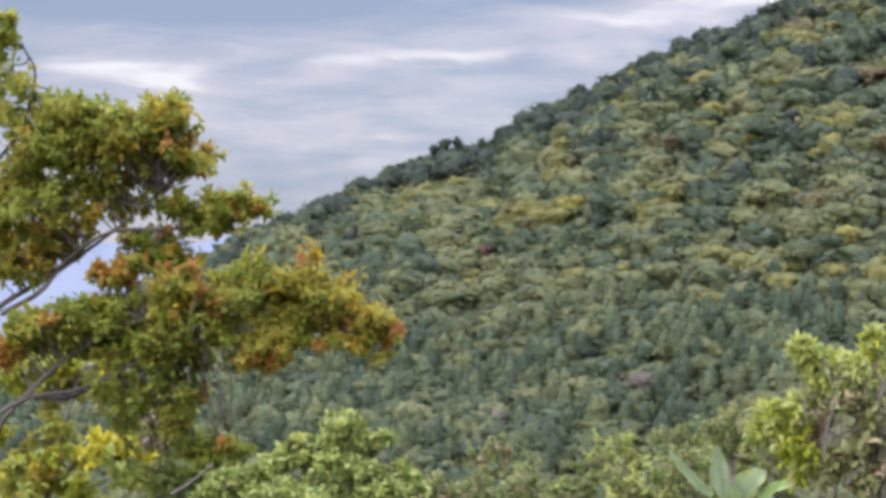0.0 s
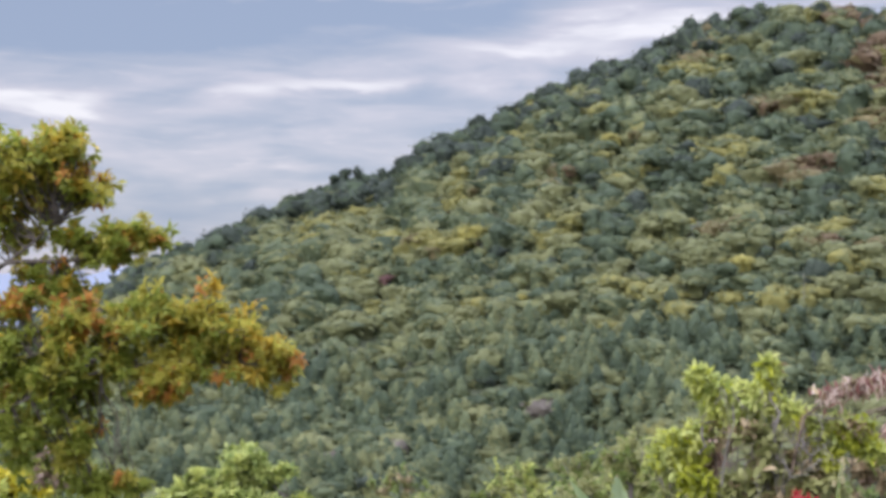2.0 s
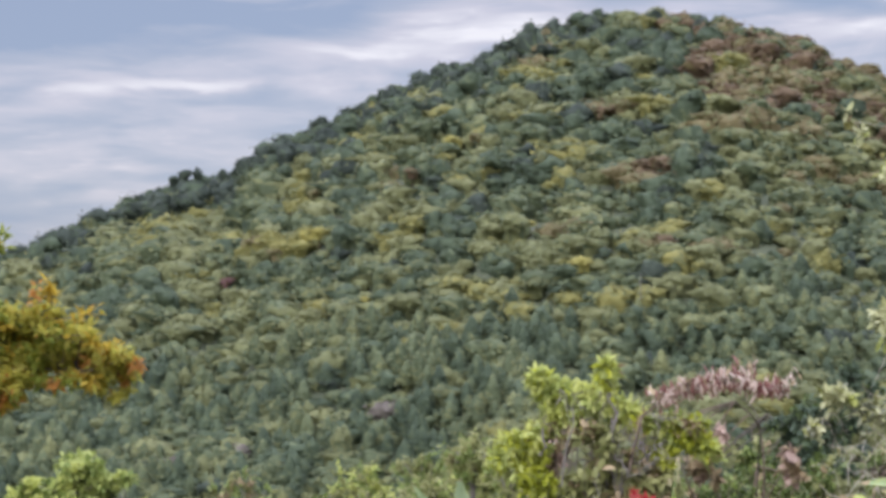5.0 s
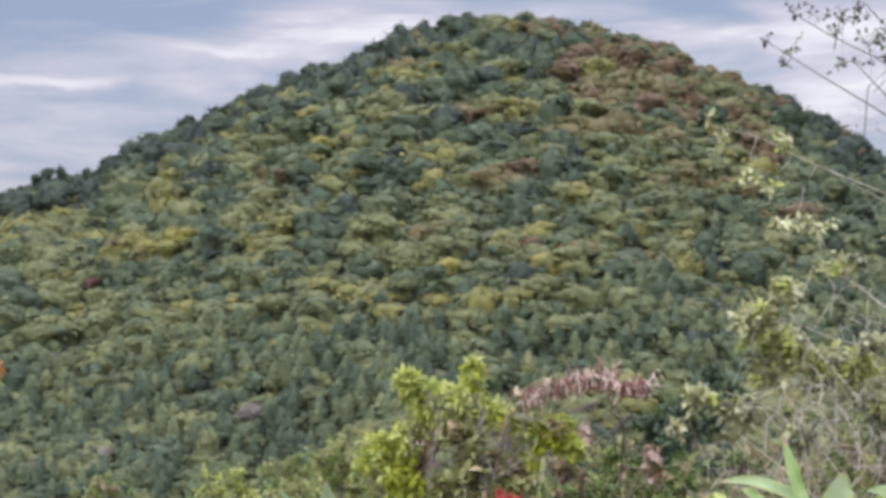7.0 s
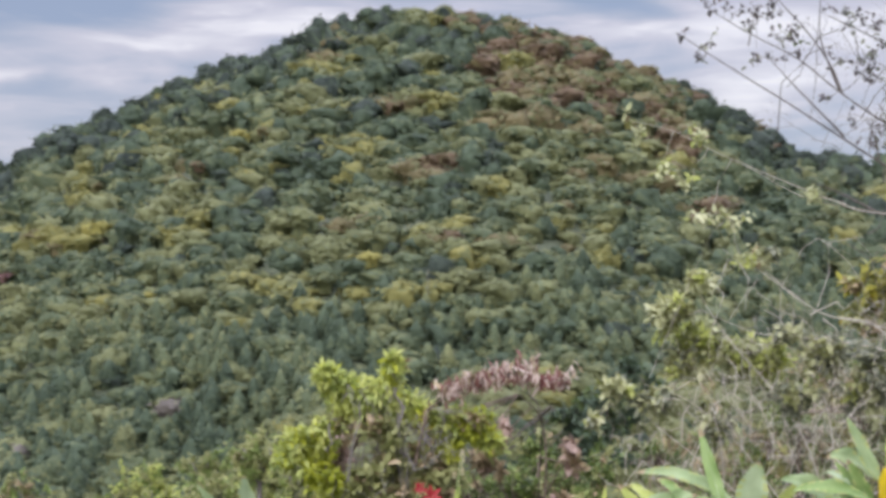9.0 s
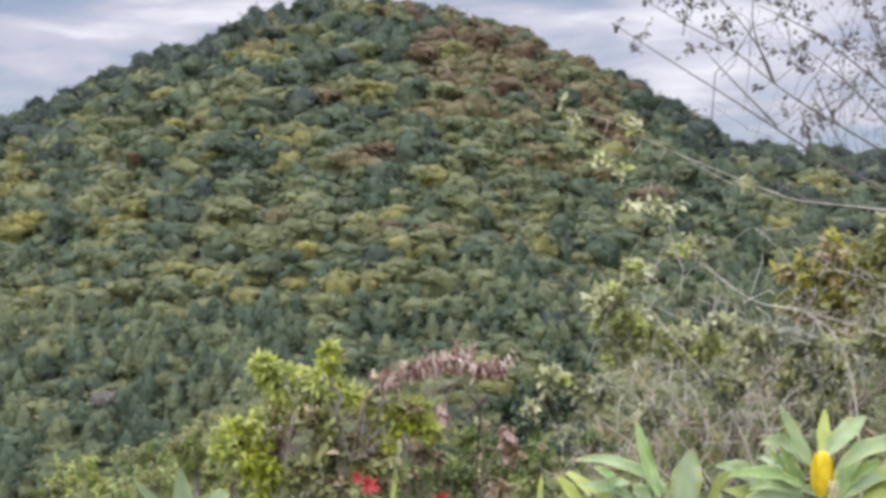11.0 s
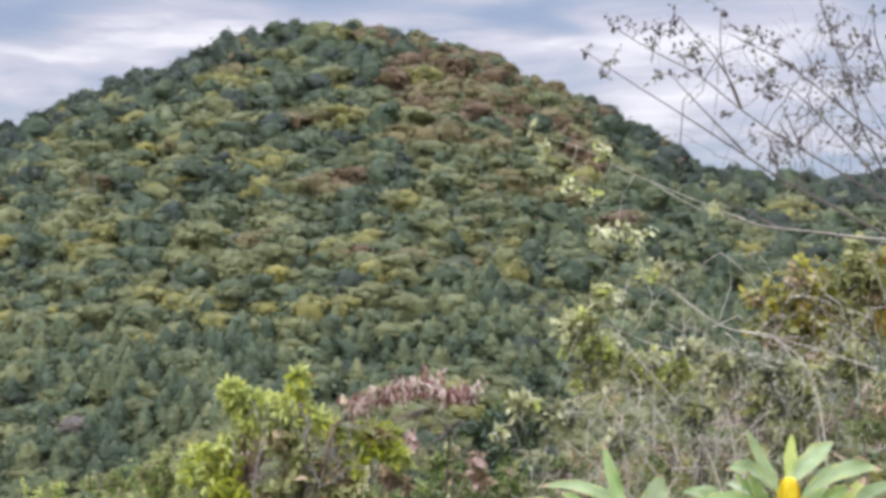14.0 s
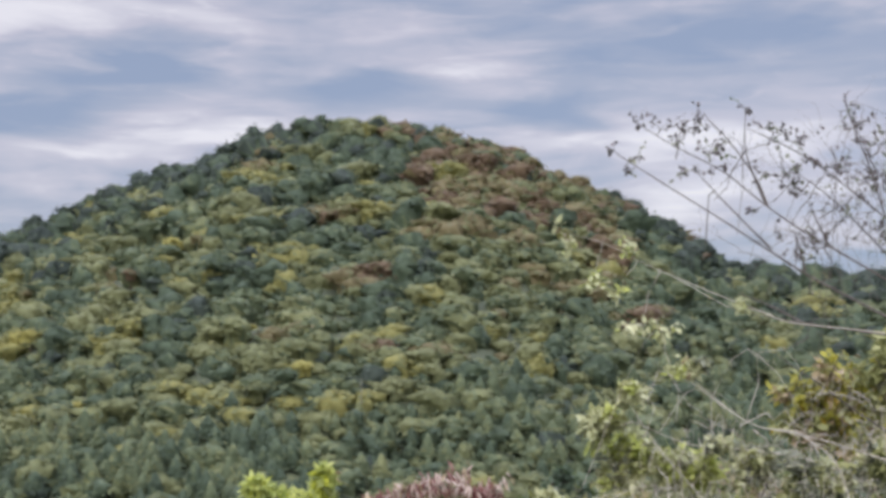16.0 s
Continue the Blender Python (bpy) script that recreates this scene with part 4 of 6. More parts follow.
leafy_plant(
    "oak_tree", "oak with drooping gold, rust and green autumn boughs", "tree",
    [[(-23, -6.5, 8.4), (-18.89, -7.03, 8.4), (-16.42, -5.88, 8.4), (-14.10, -5.46, 8.4), (-10.85, -3.98, 8.4), (-7.54, -3.35, 8.4), (-4.17, -3.37, 8.4)],
     [(-16.42, -5.88, 8.4), (-15.26, -4.67, 8.4), (-13.45, -3.50, 8.4), (-11.29, -2.65, 8.4)],
     [(-10.85, -3.98, 8.4), (-9.09, -2.66, 8.4), (-7.31, -1.55, 8.4), (-5.52, -1.33, 8.4)]],
    [(-16.00, -3.25, 1.93, 1.13, 8.5), (-13.24, -2.63, 1.93, 1.25, 8.5), (-10.63, -1.76, 1.36, 1.02, 8.4), (-10.85, -3.32, 2.04, 1.13, 8.4), (-7.98, -1.77, 1.82, 1.25, 8.4),
     (-5.74, -1.56, 1.59, 1.13, 8.4), (-5.97, -3.02, 2.04, 1.13, 8.4), (-3.72, -2.47, 1.70, 1.18, 8.4), (-2.47, -3.37, 0.73, 1.02, 8.4), (-7.09, -4.47, 1.13, 0.68, 8.3),
     (-8.65, -3.56, 1.36, 0.91, 8.4), (-16.84, -3.88, 0.91, 0.79, 8.5), (-12.70, -0.86, 0.91, 0.50, 8.5), (-3.94, -3.59, 1.59, 0.64, 8.4), (-10.19, -4.66, 1.36, 0.77, 8.5), (-13.67, -3.94, 1.59, 0.68, 8.5), (-6.87, -4.14, 1.36, 0.73, 8.35), (-15.80, -3.17, 1.38, 0.92, 8.5), (-14.53, -2.60, 1.38, 0.92, 8.5), (-12.94, -2.92, 1.38, 0.92, 8.5), (-11.49, -2.34, 1.23, 0.84, 8.5), (-11.78, -3.53, 1.23, 0.69, 8.5), (-10.01, -3.85, 1.07, 0.84, 8.5), (-8.52, -2.81, 1.23, 0.92, 8.5), (-7.33, -1.91, 1.23, 0.92, 8.5), (-5.82, -1.62, 1.23, 0.92, 8.5), (-4.45, -2.38, 1.23, 0.92, 8.5), (-3.08, -3.30, 1.07, 0.92, 8.5), (-6.42, -3.13, 1.38, 0.84, 8.5), (-7.93, -1.31, 0.92, 0.77, 8.5), (-12.36, -6.19, 1.38, 0.84, 8.5), (-11.04, -5.78, 1.23, 0.92, 8.5), (-10.31, -6.53, 1.07, 0.84, 8.5), (-13.09, -5.44, 1.07, 0.61, 8.5), (-8.82, -7.90, 0.92, 0.77, 8.5), (-9.86, -8.17, 0.92, 0.77, 8.5), (-10.46, -1.45, 0.92, 0.77, 8.5), (-12.80, -0.99, 0.92, 0.61, 8.5), (-7.47, -4.48, 0.77, 0.61, 8.5)],
    92, SMALL, 0.062, 0.028, [oak_green, oak_olive, oak_gold, oak_rust],
    [(6, 3, 0.3, 0.2), (7, 3, 0.2, 0.0), (2, 3, 1, 4), (7, 4, 0.3, 0.1), (4, 6, 0.8, 0.1), (2, 6, 2, 0.2), (4, 6, 1.4, 0.1), (1, 6, 3.0, 0.2), (0.6, 5, 4, 0.3),
     (1.5, 3, 2, 2.5), (6, 4, 0.6, 0.4), (3, 2, 1, 3), (3, 4, 1, 3), (2, 6, 2, 0.3), (7, 3, 0.3, 0.1), (6, 3, 0.5, 0.2), (2, 4, 2, 3), (7, 3, 0.2, 0.1), (7, 3, 0.2, 0.1), (7, 3, 0.2, 0.1), (7, 3, 0.2, 0.1), (7, 3, 0.2, 0.1), (7, 3, 0.2, 0.1), (4, 6, 0.8, 0.1), (4, 6, 0.8, 0.1), (4, 6, 0.8, 0.1), (4, 6, 0.8, 0.1), (2, 5, 2.5, 0.2), (4, 6, 0.8, 0.1), (4, 6, 0.8, 0.1), (7, 3, 0.2, 0.1), (7, 3, 0.2, 0.1), (7, 3, 0.2, 0.1), (7, 3, 0.2, 0.1), (7, 3, 0.2, 0.1), (7, 3, 0.2, 0.1), (1, 3, 2, 3), (1, 3, 2, 3), (1, 3, 2, 3)], bark_dark, 0.017, 0.005, 8, 4, reach=1.2, layers=7)

# --- lower left: yellowing young tree, dark shrubs, the round pale shrub
leafy_plant(
    "young_maple_tree", "young maple with lemon-yellow and green leaves below the oak", "tree",
    [[(-16.00, -11.18, 11), (-15.37, -9.09, 11), (-14.95, -6.96, 11), (-14.31, -4.80, 11)], [(-15.37, -9.09, 11), (-13.45, -7.44, 11), (-11.72, -5.29, 11)]],
    [(-16.42, -4.86, 1.25, 0.79, 11), (-14.95, -4.46, 0.68, 0.45, 11), (-12.70, -4.62, 1.02, 0.64, 11), (-11.29, -4.75, 0.64, 0.36, 11), (-15.16, -5.44, 1.36, 0.91, 11.2), (-16.00, -7.35, 1.82, 1.02, 11),
     (-13.13, -7.88, 1.50, 0.60, 10.6), (-12.27, -8.02, 1.00, 0.45, 10.5), (-16.42, -8.83, 1.82, 1.13, 11), (-14.10, -9.14, 2.04, 1.13, 11)],
    105, SMALL, 0.088, 0.048, [vine_leaf, oak_olive, bright_leaf, lemon_leaf, oak_gold],
    [(4, 2, 3, 1, 0.3), (4, 2, 3, 1, 0), (3, 2, 4, 2, 0), (3, 1, 4, 2, 0), (3, 4, 2, 0.2, 0), (4, 3, 3, 1, 1), (1, 1, 2, 6, 1.5), (0.5, 0.5, 1, 7, 1), (5, 4, 3, 0.8, 0.5),
     (5, 4, 3, 1, 0.8)], bark_grey, 0.03, 0.007, 10, 4, reach=0.8, layers=7)
leafy_plant(
    "holly_bush", "dense dark green bush with a dry pinkish tip", "bush",
    [[(-11.51, -10.96, 9.6), (-11.29, -8.81, 9.6), (-11.07, -6.63, 9.6)], [(-10.85, -9.69, 8.0), (-10.08, -9.24, 8.0), (-9.20, -8.54, 8.0)]],
    [(-11.94, -5.73, 1.59, 1.02, 9.6), (-11.07, -7.07, 1.59, 1.13, 9.6), (-9.75, -7.98, 1.59, 1.13, 9.6), (-12.38, -7.03, 1.13, 0.91, 9.6), (-11.18, -7.39, 0.64, 0.79, 9.3), (-11.72, -9.01, 2.04, 1.13, 9.6),
     (-9.53, -9.51, 1.36, 0.91, 9.4)],
    100, SMALL, 0.064, 0.034, [mid_leaf, vine_leaf, oak_green, pink_leaf, dry_leaf], [(5, 2.5, 3, 0, 0)] * 4 + [(1, 1, 1, 3, 2)] + [(4, 5, 3, 0, 0.3)] * 2, bark_grey, 0.012, 0.005, 10, 4, reach=0.8, layers=7)
leafy_plant(
    "round_shrub", "round shrub with dense pale green clustered leaves", "bush",
    [[(-5.07, -11.57, 7), (-4.84, -9.83, 7), (-4.39, -8.07, 7)], [(-5.07, -11.57, 7), (-6.87, -9.79, 7), (-7.54, -8.90, 7)], [(-5.07, -11.57, 7), (-3.04, -9.85, 7), (-2.36, -8.75, 7)]],
    [(-4.39, -7.74, 1.41, 0.86, 7), (-5.52, -8.05, 1.02, 0.73, 6.9), (-2.92, -8.08, 1.09, 0.79, 7), (-6.87, -8.70, 1.32, 0.82, 6.9), (-8.20, -9.22, 1.13, 0.68, 6.9), (-4.17, -9.07, 2.04, 1.02, 6.9),
     (-2.13, -9.08, 1.09, 0.79, 7), (-1.45, -9.75, 0.79, 0.57, 7), (-6.42, -9.80, 2.04, 0.91, 6.8), (-3.72, -10.06, 2.04, 0.79, 6.8), (-9.09, -9.74, 0.68, 0.45, 6.8)],
    230, SMALL, 0.042, 0.022, [light_leaf, mid_leaf, vine_leaf], (7, 2, 1.5), bark_grey, 0.02, 0.004, 6, 4, 0.7, 0.7, layers=8)

# --- low bushes and young trees on the slope in the middle
SLOPE = [
    (7.13, -8.03, 0.95, 0.86, 14, 0), (7.36, -9.35, 1.36, 0.91, 13, 0), (3.31, -9.41, 1.59, 0.77, 17, 1), (1.27, -9.64, 1.25, 0.91, 16, 2), (-0.09, -9.42, 1.02, 0.91, 15, 3),
    (5.12, -9.38, 1.13, 0.68, 18, 1), (9.36, -7.33, 1.25, 0.68, 22, 1), (11.33, -6.84, 1.13, 0.86, 20, 1), (9.36, -8.64, 1.59, 1.02, 15, 1), (11.77, -7.92, 1.36, 1.02, 13, 1),
    (12.85, -7.24, 1.02, 1.02, 11, 1), (2.18, -8.09, 1.36, 0.68, 40, 3), (11.37, -6.87, 1.13, 0.91, 12, 1), (9.83, -8.77, 1.36, 0.91, 10, 1), (6.63, -8.19, 1.36, 0.79, 18, 0),
]
SLOPE_MATS = [[(3.5, 3, 3, 0), (0.6, 5, 4, 0.2), (0.3, 3.5, 5, 0.6), (0, 4, 3, 2)][k] for k in (0, 1, 2, 3)]
SLOPE_SAYS = ["slender young tree with yellow-green leaves on the slope", "dull olive bush on the slope", "dark green bush on the slope", "leafless brown bush on the slope"]
for b, e, hw, hh, d, k in SLOPE:
    leafy_plant("slope_bush", SLOPE_SAYS[k], "bush", [[(b, e - 2.2 * hh, d), (b + 0.1, e - hh, d), (b, e, d)], [(b, e - 1.6 * hh, d), (b + hw * 0.5, e, d)], [(b, e - 1.6 * hh, d), (b - hw * 0.5, e, d)]],
                [(b, e, hw * 0.7, hh, d), (b - hw * 0.5, e - hh * 0.4, hw * 0.6, hh * 0.7, d), (b + hw * 0.5, e - hh * 0.5, hw * 0.6, hh * 0.7, d), (b, e - hh * 1.3, hw * 1.1, hh * 0.8, d)],
                150, SMALL, 0.0032 * d + 0.01, 0.0018 * d + 0.004, [vine_leaf, olive_leaf, mid_leaf, dry_leaf], SLOPE_MATS[k], bark_grey, 0.02, 0.008, 16, 4, group="bushes on the slope")

# --- the vine-covered bush
leafy_plant(
    "vine_bush", "bush overgrown by a vine with yellow-green leaves on brown stems", "bush",
    [[(15.31, -11.15, 4.9), (15.33, -9.19, 4.9), (15.79, -7.44, 4.9), (17.16, -5.69, 4.9)],
     [(17.10, -11.21, 4.8), (16.56, -9.01, 4.8), (16.24, -7.23, 4.8), (17.84, -5.48, 4.8)],
     [(14.64, -11.13, 4.8), (14.78, -8.52, 4.8), (14.47, -6.30, 4.8), (13.93, -4.28, 4.8)],
     [(15.79, -7.44, 4.8), (17.15, -6.36, 4.8), (18.51, -5.49, 4.8), (19.87, -5.52, 4.8)],
     [(14.79, -7.64, 4.8), (15.59, -5.88, 4.8), (16.27, -4.33, 4.8), (16.62, -3.78, 4.8)]],
    [(14.04, -4.39, 0.50, 0.41, 4.78), (14.86, -4.49, 0.75, 0.50, 4.78), (15.69, -4.82, 0.83, 0.58, 4.78), (16.52, -4.18, 0.58, 0.50, 4.78), (16.67, -5.00, 0.75, 0.50, 4.78), (15.52, -5.47, 0.83, 0.41, 4.78), (14.53, -5.22, 0.58, 0.50, 4.78),
     (16.72, -3.72, 0.27, 0.27, 4.78), (13.95, -3.98, 0.27, 0.20, 4.78), (17.33, -5.33, 0.66, 0.33, 4.78), (15.02, -5.92, 0.66, 0.33, 4.78), (13.21, -6.58, 0.75, 0.50, 4.78), (13.70, -7.07, 0.66, 0.66, 4.78), (13.85, -8.04, 0.75, 0.75, 4.78),
     (14.38, -8.61, 0.75, 0.66, 4.78), (12.88, -6.54, 0.50, 0.30, 4.78), (14.06, -6.43, 0.50, 0.41, 4.78), (12.55, -7.13, 0.50, 0.41, 4.78), (17.99, -5.67, 0.50, 0.36, 4.78), (18.65, -5.97, 0.63, 0.36, 4.78), (18.31, -6.65, 0.53, 0.46, 4.78),
     (18.97, -7.01, 0.46, 0.40, 4.78), (19.64, -6.17, 0.63, 0.36, 4.78), (20.30, -6.50, 0.56, 0.30, 4.78), (19.31, -5.65, 0.58, 0.23, 4.78), (20.87, -6.83, 0.40, 0.23, 4.78), (20.14, -5.85, 0.66, 0.20, 4.78)],
    36, OVATE, 0.036, 0.014, [vine_leaf, bright_leaf, light_leaf, dry_leaf],
    [(6, 2, 5, 0.2), (6, 2, 5, 0.2), (6, 2, 5, 0.2), (6, 2, 5, 0.2), (6, 2, 5, 0.2), (6, 2, 5, 0.2), (6, 2, 5, 0.2), (6, 2, 5, 0.2), (6, 2, 5, 0.2), (6, 2, 5, 0.2), (3, 1, 4, 3), (3, 7, 2, 0), (3, 7, 2, 0), (3, 7, 2, 0),
     (3, 7, 2, 0), (6, 2, 5, 0.2), (6, 2, 5, 0.2), (4, 4, 4, 0.6), (4, 4, 4, 0.6), (4, 4, 4, 0.6), (3, 7, 2, 0), (3, 7, 2, 0), (4, 4, 4, 0.6), (4, 4, 4, 0.6), (3, 1, 4, 3), (3, 1, 4, 3), (3, 1, 4, 3)],
    bark_brown, 0.007, 0.0025, 10, 3, 0.8, -0.12, 1.25, crown_name="foliage", layers=6)


def tangle(name, label, spots, count, length, bark, thick, d, spread_up=0.6, category="bush"):
    """Bare twigs that cross one another in a thicket."""
    pile = Pile()
    centres = [np.array(at(b, e, d + dd)) for b, e, dd in spots]
    for i in range(count):
        c = centres[i % len(centres)] + rng.normal(0, length * 0.35, 3)
        way = unit(rng.normal(0, 1, 3) * np.array((1, 0.6, 1)) + np.array((0, 0, spread_up)))
        n = rng.uniform(0.5, 1.2) * length
        path = bent(c - way * n * 0.5, c + way * n * 0.5, 8, rng.normal(0, 0.42), 0.45)
        pile.add(tube(path, np.linspace(thick, thick * 0.25, 8) * rng.choice((0.6, 0.8, 1.0, 1.3, 2.0)), 4))
        for _ in range(2):
            q = path[rng.integers(1, 5)]
            w = unit(way + rng.normal(0, 0.7, 3))
            pile.add(tube(bent(q, q + w * n * 0.4, 4, 0, 0.3), np.linspace(thick * 0.5, thick * 0.15, 4), 4))
    lowest = min(centres, key=lambda c: c[2])
    foot = np.array((lowest[0], lowest[1], ground_under(lowest) - 0.03))
    root = thing(name, foot, label, category)
    for i in range(5):
        a = foot + np.array((rng.normal(0, 0.08), rng.normal(0, 0.08), 0))
        c = centres[rng.integers(0, len(centres))]
        part("stem", limb_mesh(bent(a, c, 9, rng.normal(0, 0.1), 0.3), thick * 1.4, thick * 0.7, bark, "stem", 6), root)
    part("twig", pile.mesh("twig", [bark], True), root, kind="stuff")
    return root


tangle("dry_bush", "grey-brown dead bush with crossing stems among the shrubs", [(18.93, -8.40, 0.6), (20.28, -9.09, 0.6), (17.13, -8.80, 0.5), (21.87, -8.89, 0.6), (16.24, -7.68, 0.5)],
       36, 0.26, bark_brown, 0.0028, 4.9)
tangle("dry_bush", "leafless brown bush with crossing stems inside the vine", [(15.35, -6.77, 0.1), (16.70, -6.35, 0.1), (17.82, -7.27, 0.15), (15.78, -8.77, 0.1), (18.06, -5.93, 0.1)],
       46, 0.20, bark_grey, 0.0028, 4.58)
leafy_plant(
    "dry_leaved_bush", "bush with curled brown and pinkish dry leaves", "bush",
    [[(22.30, -11.31, 5.4), (22.55, -9.34, 5.4), (23.47, -7.57, 5.4)], [(22.30, -11.31, 5.4), (21.19, -8.88, 5.4), (20.64, -7.76, 5.4)], [(22.53, -11.31, 5.4), (22.79, -7.79, 5.4), (22.59, -5.78, 5.4), (21.69, -4.87, 5.0)]],
    [(20.75, -7.65, 0.54, 0.32, 5.3), (23.71, -7.13, 0.36, 0.45, 5.3), (23.81, -7.69, 0.32, 0.32, 5.3), (21.11, -6.32, 0.50, 0.36, 5.3), (20.19, -7.64, 0.27, 0.27, 5.3), (14.46, -6.96, 0.41, 0.91, 5.0), (23.46, -9.12, 0.32, 0.32, 5.3),
     (17.14, -7.47, 1.13, 0.91, 4.75), (15.78, -8.44, 1.02, 0.91, 4.7), (18.71, -8.28, 0.91, 0.82, 4.8), (16.37, -6.35, 0.95, 0.54, 4.7), (17.58, -8.81, 1.13, 0.77, 4.7)],
    130, OVATE, 0.042, 0.026, [dry_leaf, pink_leaf, olive_leaf], [(4, 1, 0), (4, 2, 0), (5, 2, 0), (1, 5, 0), (5, 1, 0), (3, 4, 0), (4, 2, 0)] + [(2, 0.1, 6)] * 5, bark_brown, 0.008, 0.003, 8, 4, 0.85, 0.0, crown_name="foliage")
leafy_plant(
    "dark_bush", "dark green bush with sparse olive tips", "bush",
    [[(22.07, -11.30, 8), (22.32, -9.33, 8), (22.57, -7.34, 8)]],
    [(21.65, -8.88, 1.82, 1.13, 8), (23.69, -8.90, 1.59, 1.13, 8), (19.83, -8.86, 1.36, 0.91, 8), (24.83, -7.80, 0.91, 1.13, 8), (22.57, -7.34, 1.36, 0.91, 8.2), (17.12, -9.02, 1.59, 1.13, 8)],
    150, SMALL, 0.04, 0.022, [mid_leaf, olive_leaf, dark_leaf, dry_leaf], (2.5, 2, 6, 0.6), bark_brown, 0.02, 0.006, 16, 4)


leafy_plant(
    "pine_tree", "dark bluish-green pine on the slope below the thicket", "tree",
    [[(24.79, -11.32, 30), (25.06, -7.80, 30), (25.31, -5.57, 30), (25.90, -3.55, 30)], [(25.06, -7.80, 30), (23.72, -6.01, 30), (23.05, -5.33, 30)]],
    [(26.01, -3.82, 0.77, 0.45, 30), (25.54, -4.79, 1.36, 0.68, 30), (23.95, -5.56, 1.36, 0.68, 30), (25.30, -6.25, 1.82, 0.91, 30), (23.26, -6.90, 1.59, 0.82, 30), (24.83, -7.58, 1.82, 0.91, 30),
     (26.79, -4.46, 0.82, 0.91, 30), (21.21, -7.77, 1.36, 0.68, 30)],
    300, SMALL, 0.15, 0.05, [pine_needle, dark_leaf], (5, 1), bark_dark, 0.06, 0.02, 10, 4, layers=6)


def sumac():
    """An arching sumac shoot whose leaves have turned maroon."""
    d = 4.7
    spine = smooth_line([at(18.06, -5.49, d), at(18.97, -4.83, d), at(20.34, -4.35, d), at(21.93, -4.19, d), at(23.74, -4.55, d)], 8)
    stem = smooth_line([at(18.06, -5.49, d), at(17.71, -6.82, d), at(17.35, -8.81, d), at(17.10, -10.99, d)], 5)
    arc = smooth_line([at(21.35, -4.52, d), at(22.26, -4.99, d), at(22.65, -5.89, d), at(22.57, -7.12, d + 0.3), at(22.43, -10.00, d + 0.5)], 6)
    foot = np.array((stem[-1][0], stem[-1][1], ground_under(stem[-1]) - 0.03))
    root = thing("sumac", foot, "arching sumac shoot with hanging maroon and pink leaflets", "shrub")
    part("stem", limb_mesh(np.vstack([foot[None], stem[::-1]]), 0.009, 0.005, bark_brown, "stem"), root)
    part("branch", limb_mesh(spine, 0.005, 0.0015, bark_brown, "branch", 6), root)
    part("branch", limb_mesh(np.vstack([arc, [[arc[-1][0], arc[-1][1], ground_under(arc[-1])]]])[::-1], 0.0032, 0.0016, bark_dark, "branch", 6), root)
    for i in range(8, len(spine) - 1):
        # one compound leaf: a stalk with paired leaflets
        p0 = spine[i]
        pile = Pile()
        for k in range(3):
            way = unit(np.array((rng.normal(0, 0.7), rng.normal(0, 0.8), rng.uniform(-0.1, 0.45))))
            stalk = bent(p0, p0 + way * rng.uniform(0.05, 0.09), 5, 0.12, 0.1)
            pile.add(tube(stalk, np.linspace(0.0014, 0.0007, 5), 4), 1)
            at_ = np.repeat(stalk[1:], 2, 0)
            n = len(at_)
            side = np.tile(np.array([[1.0], [-1.0]]), (n // 2, 1)) * np.array(unit(np.cross(way, (0, 0, 1))))
            dirs = unit(side * 0.30 + np.array((0, 0, 1.0)) * rng.choice((-0.9, -0.9, 0.6), n)[:, None] + rng.normal(0, 0.26, (n, 3)))
            up = unit(rng.normal(0, 0.7, (n, 3)) + np.array((0, -0.8, 0.3)))
            s = rng.uniform(0.7, 1.2, n)[:, None] * np.array([[0.010 / 0.46, 0.037, 0.037]])
            m = np.repeat(rng.choice(3, n, p=(0.46, 0.44, 0.10)), len(OVATE[1]))
            pile.add(spread(OVATE, at_, frames_of(dirs, up), s), np.where(m == 0, 0, m + 1))
        part("compound_leaf", pile.mesh("compound_leaf", [sumac_leaf, bark_brown, sumac_pink, dry_leaf], True), root)


sumac()

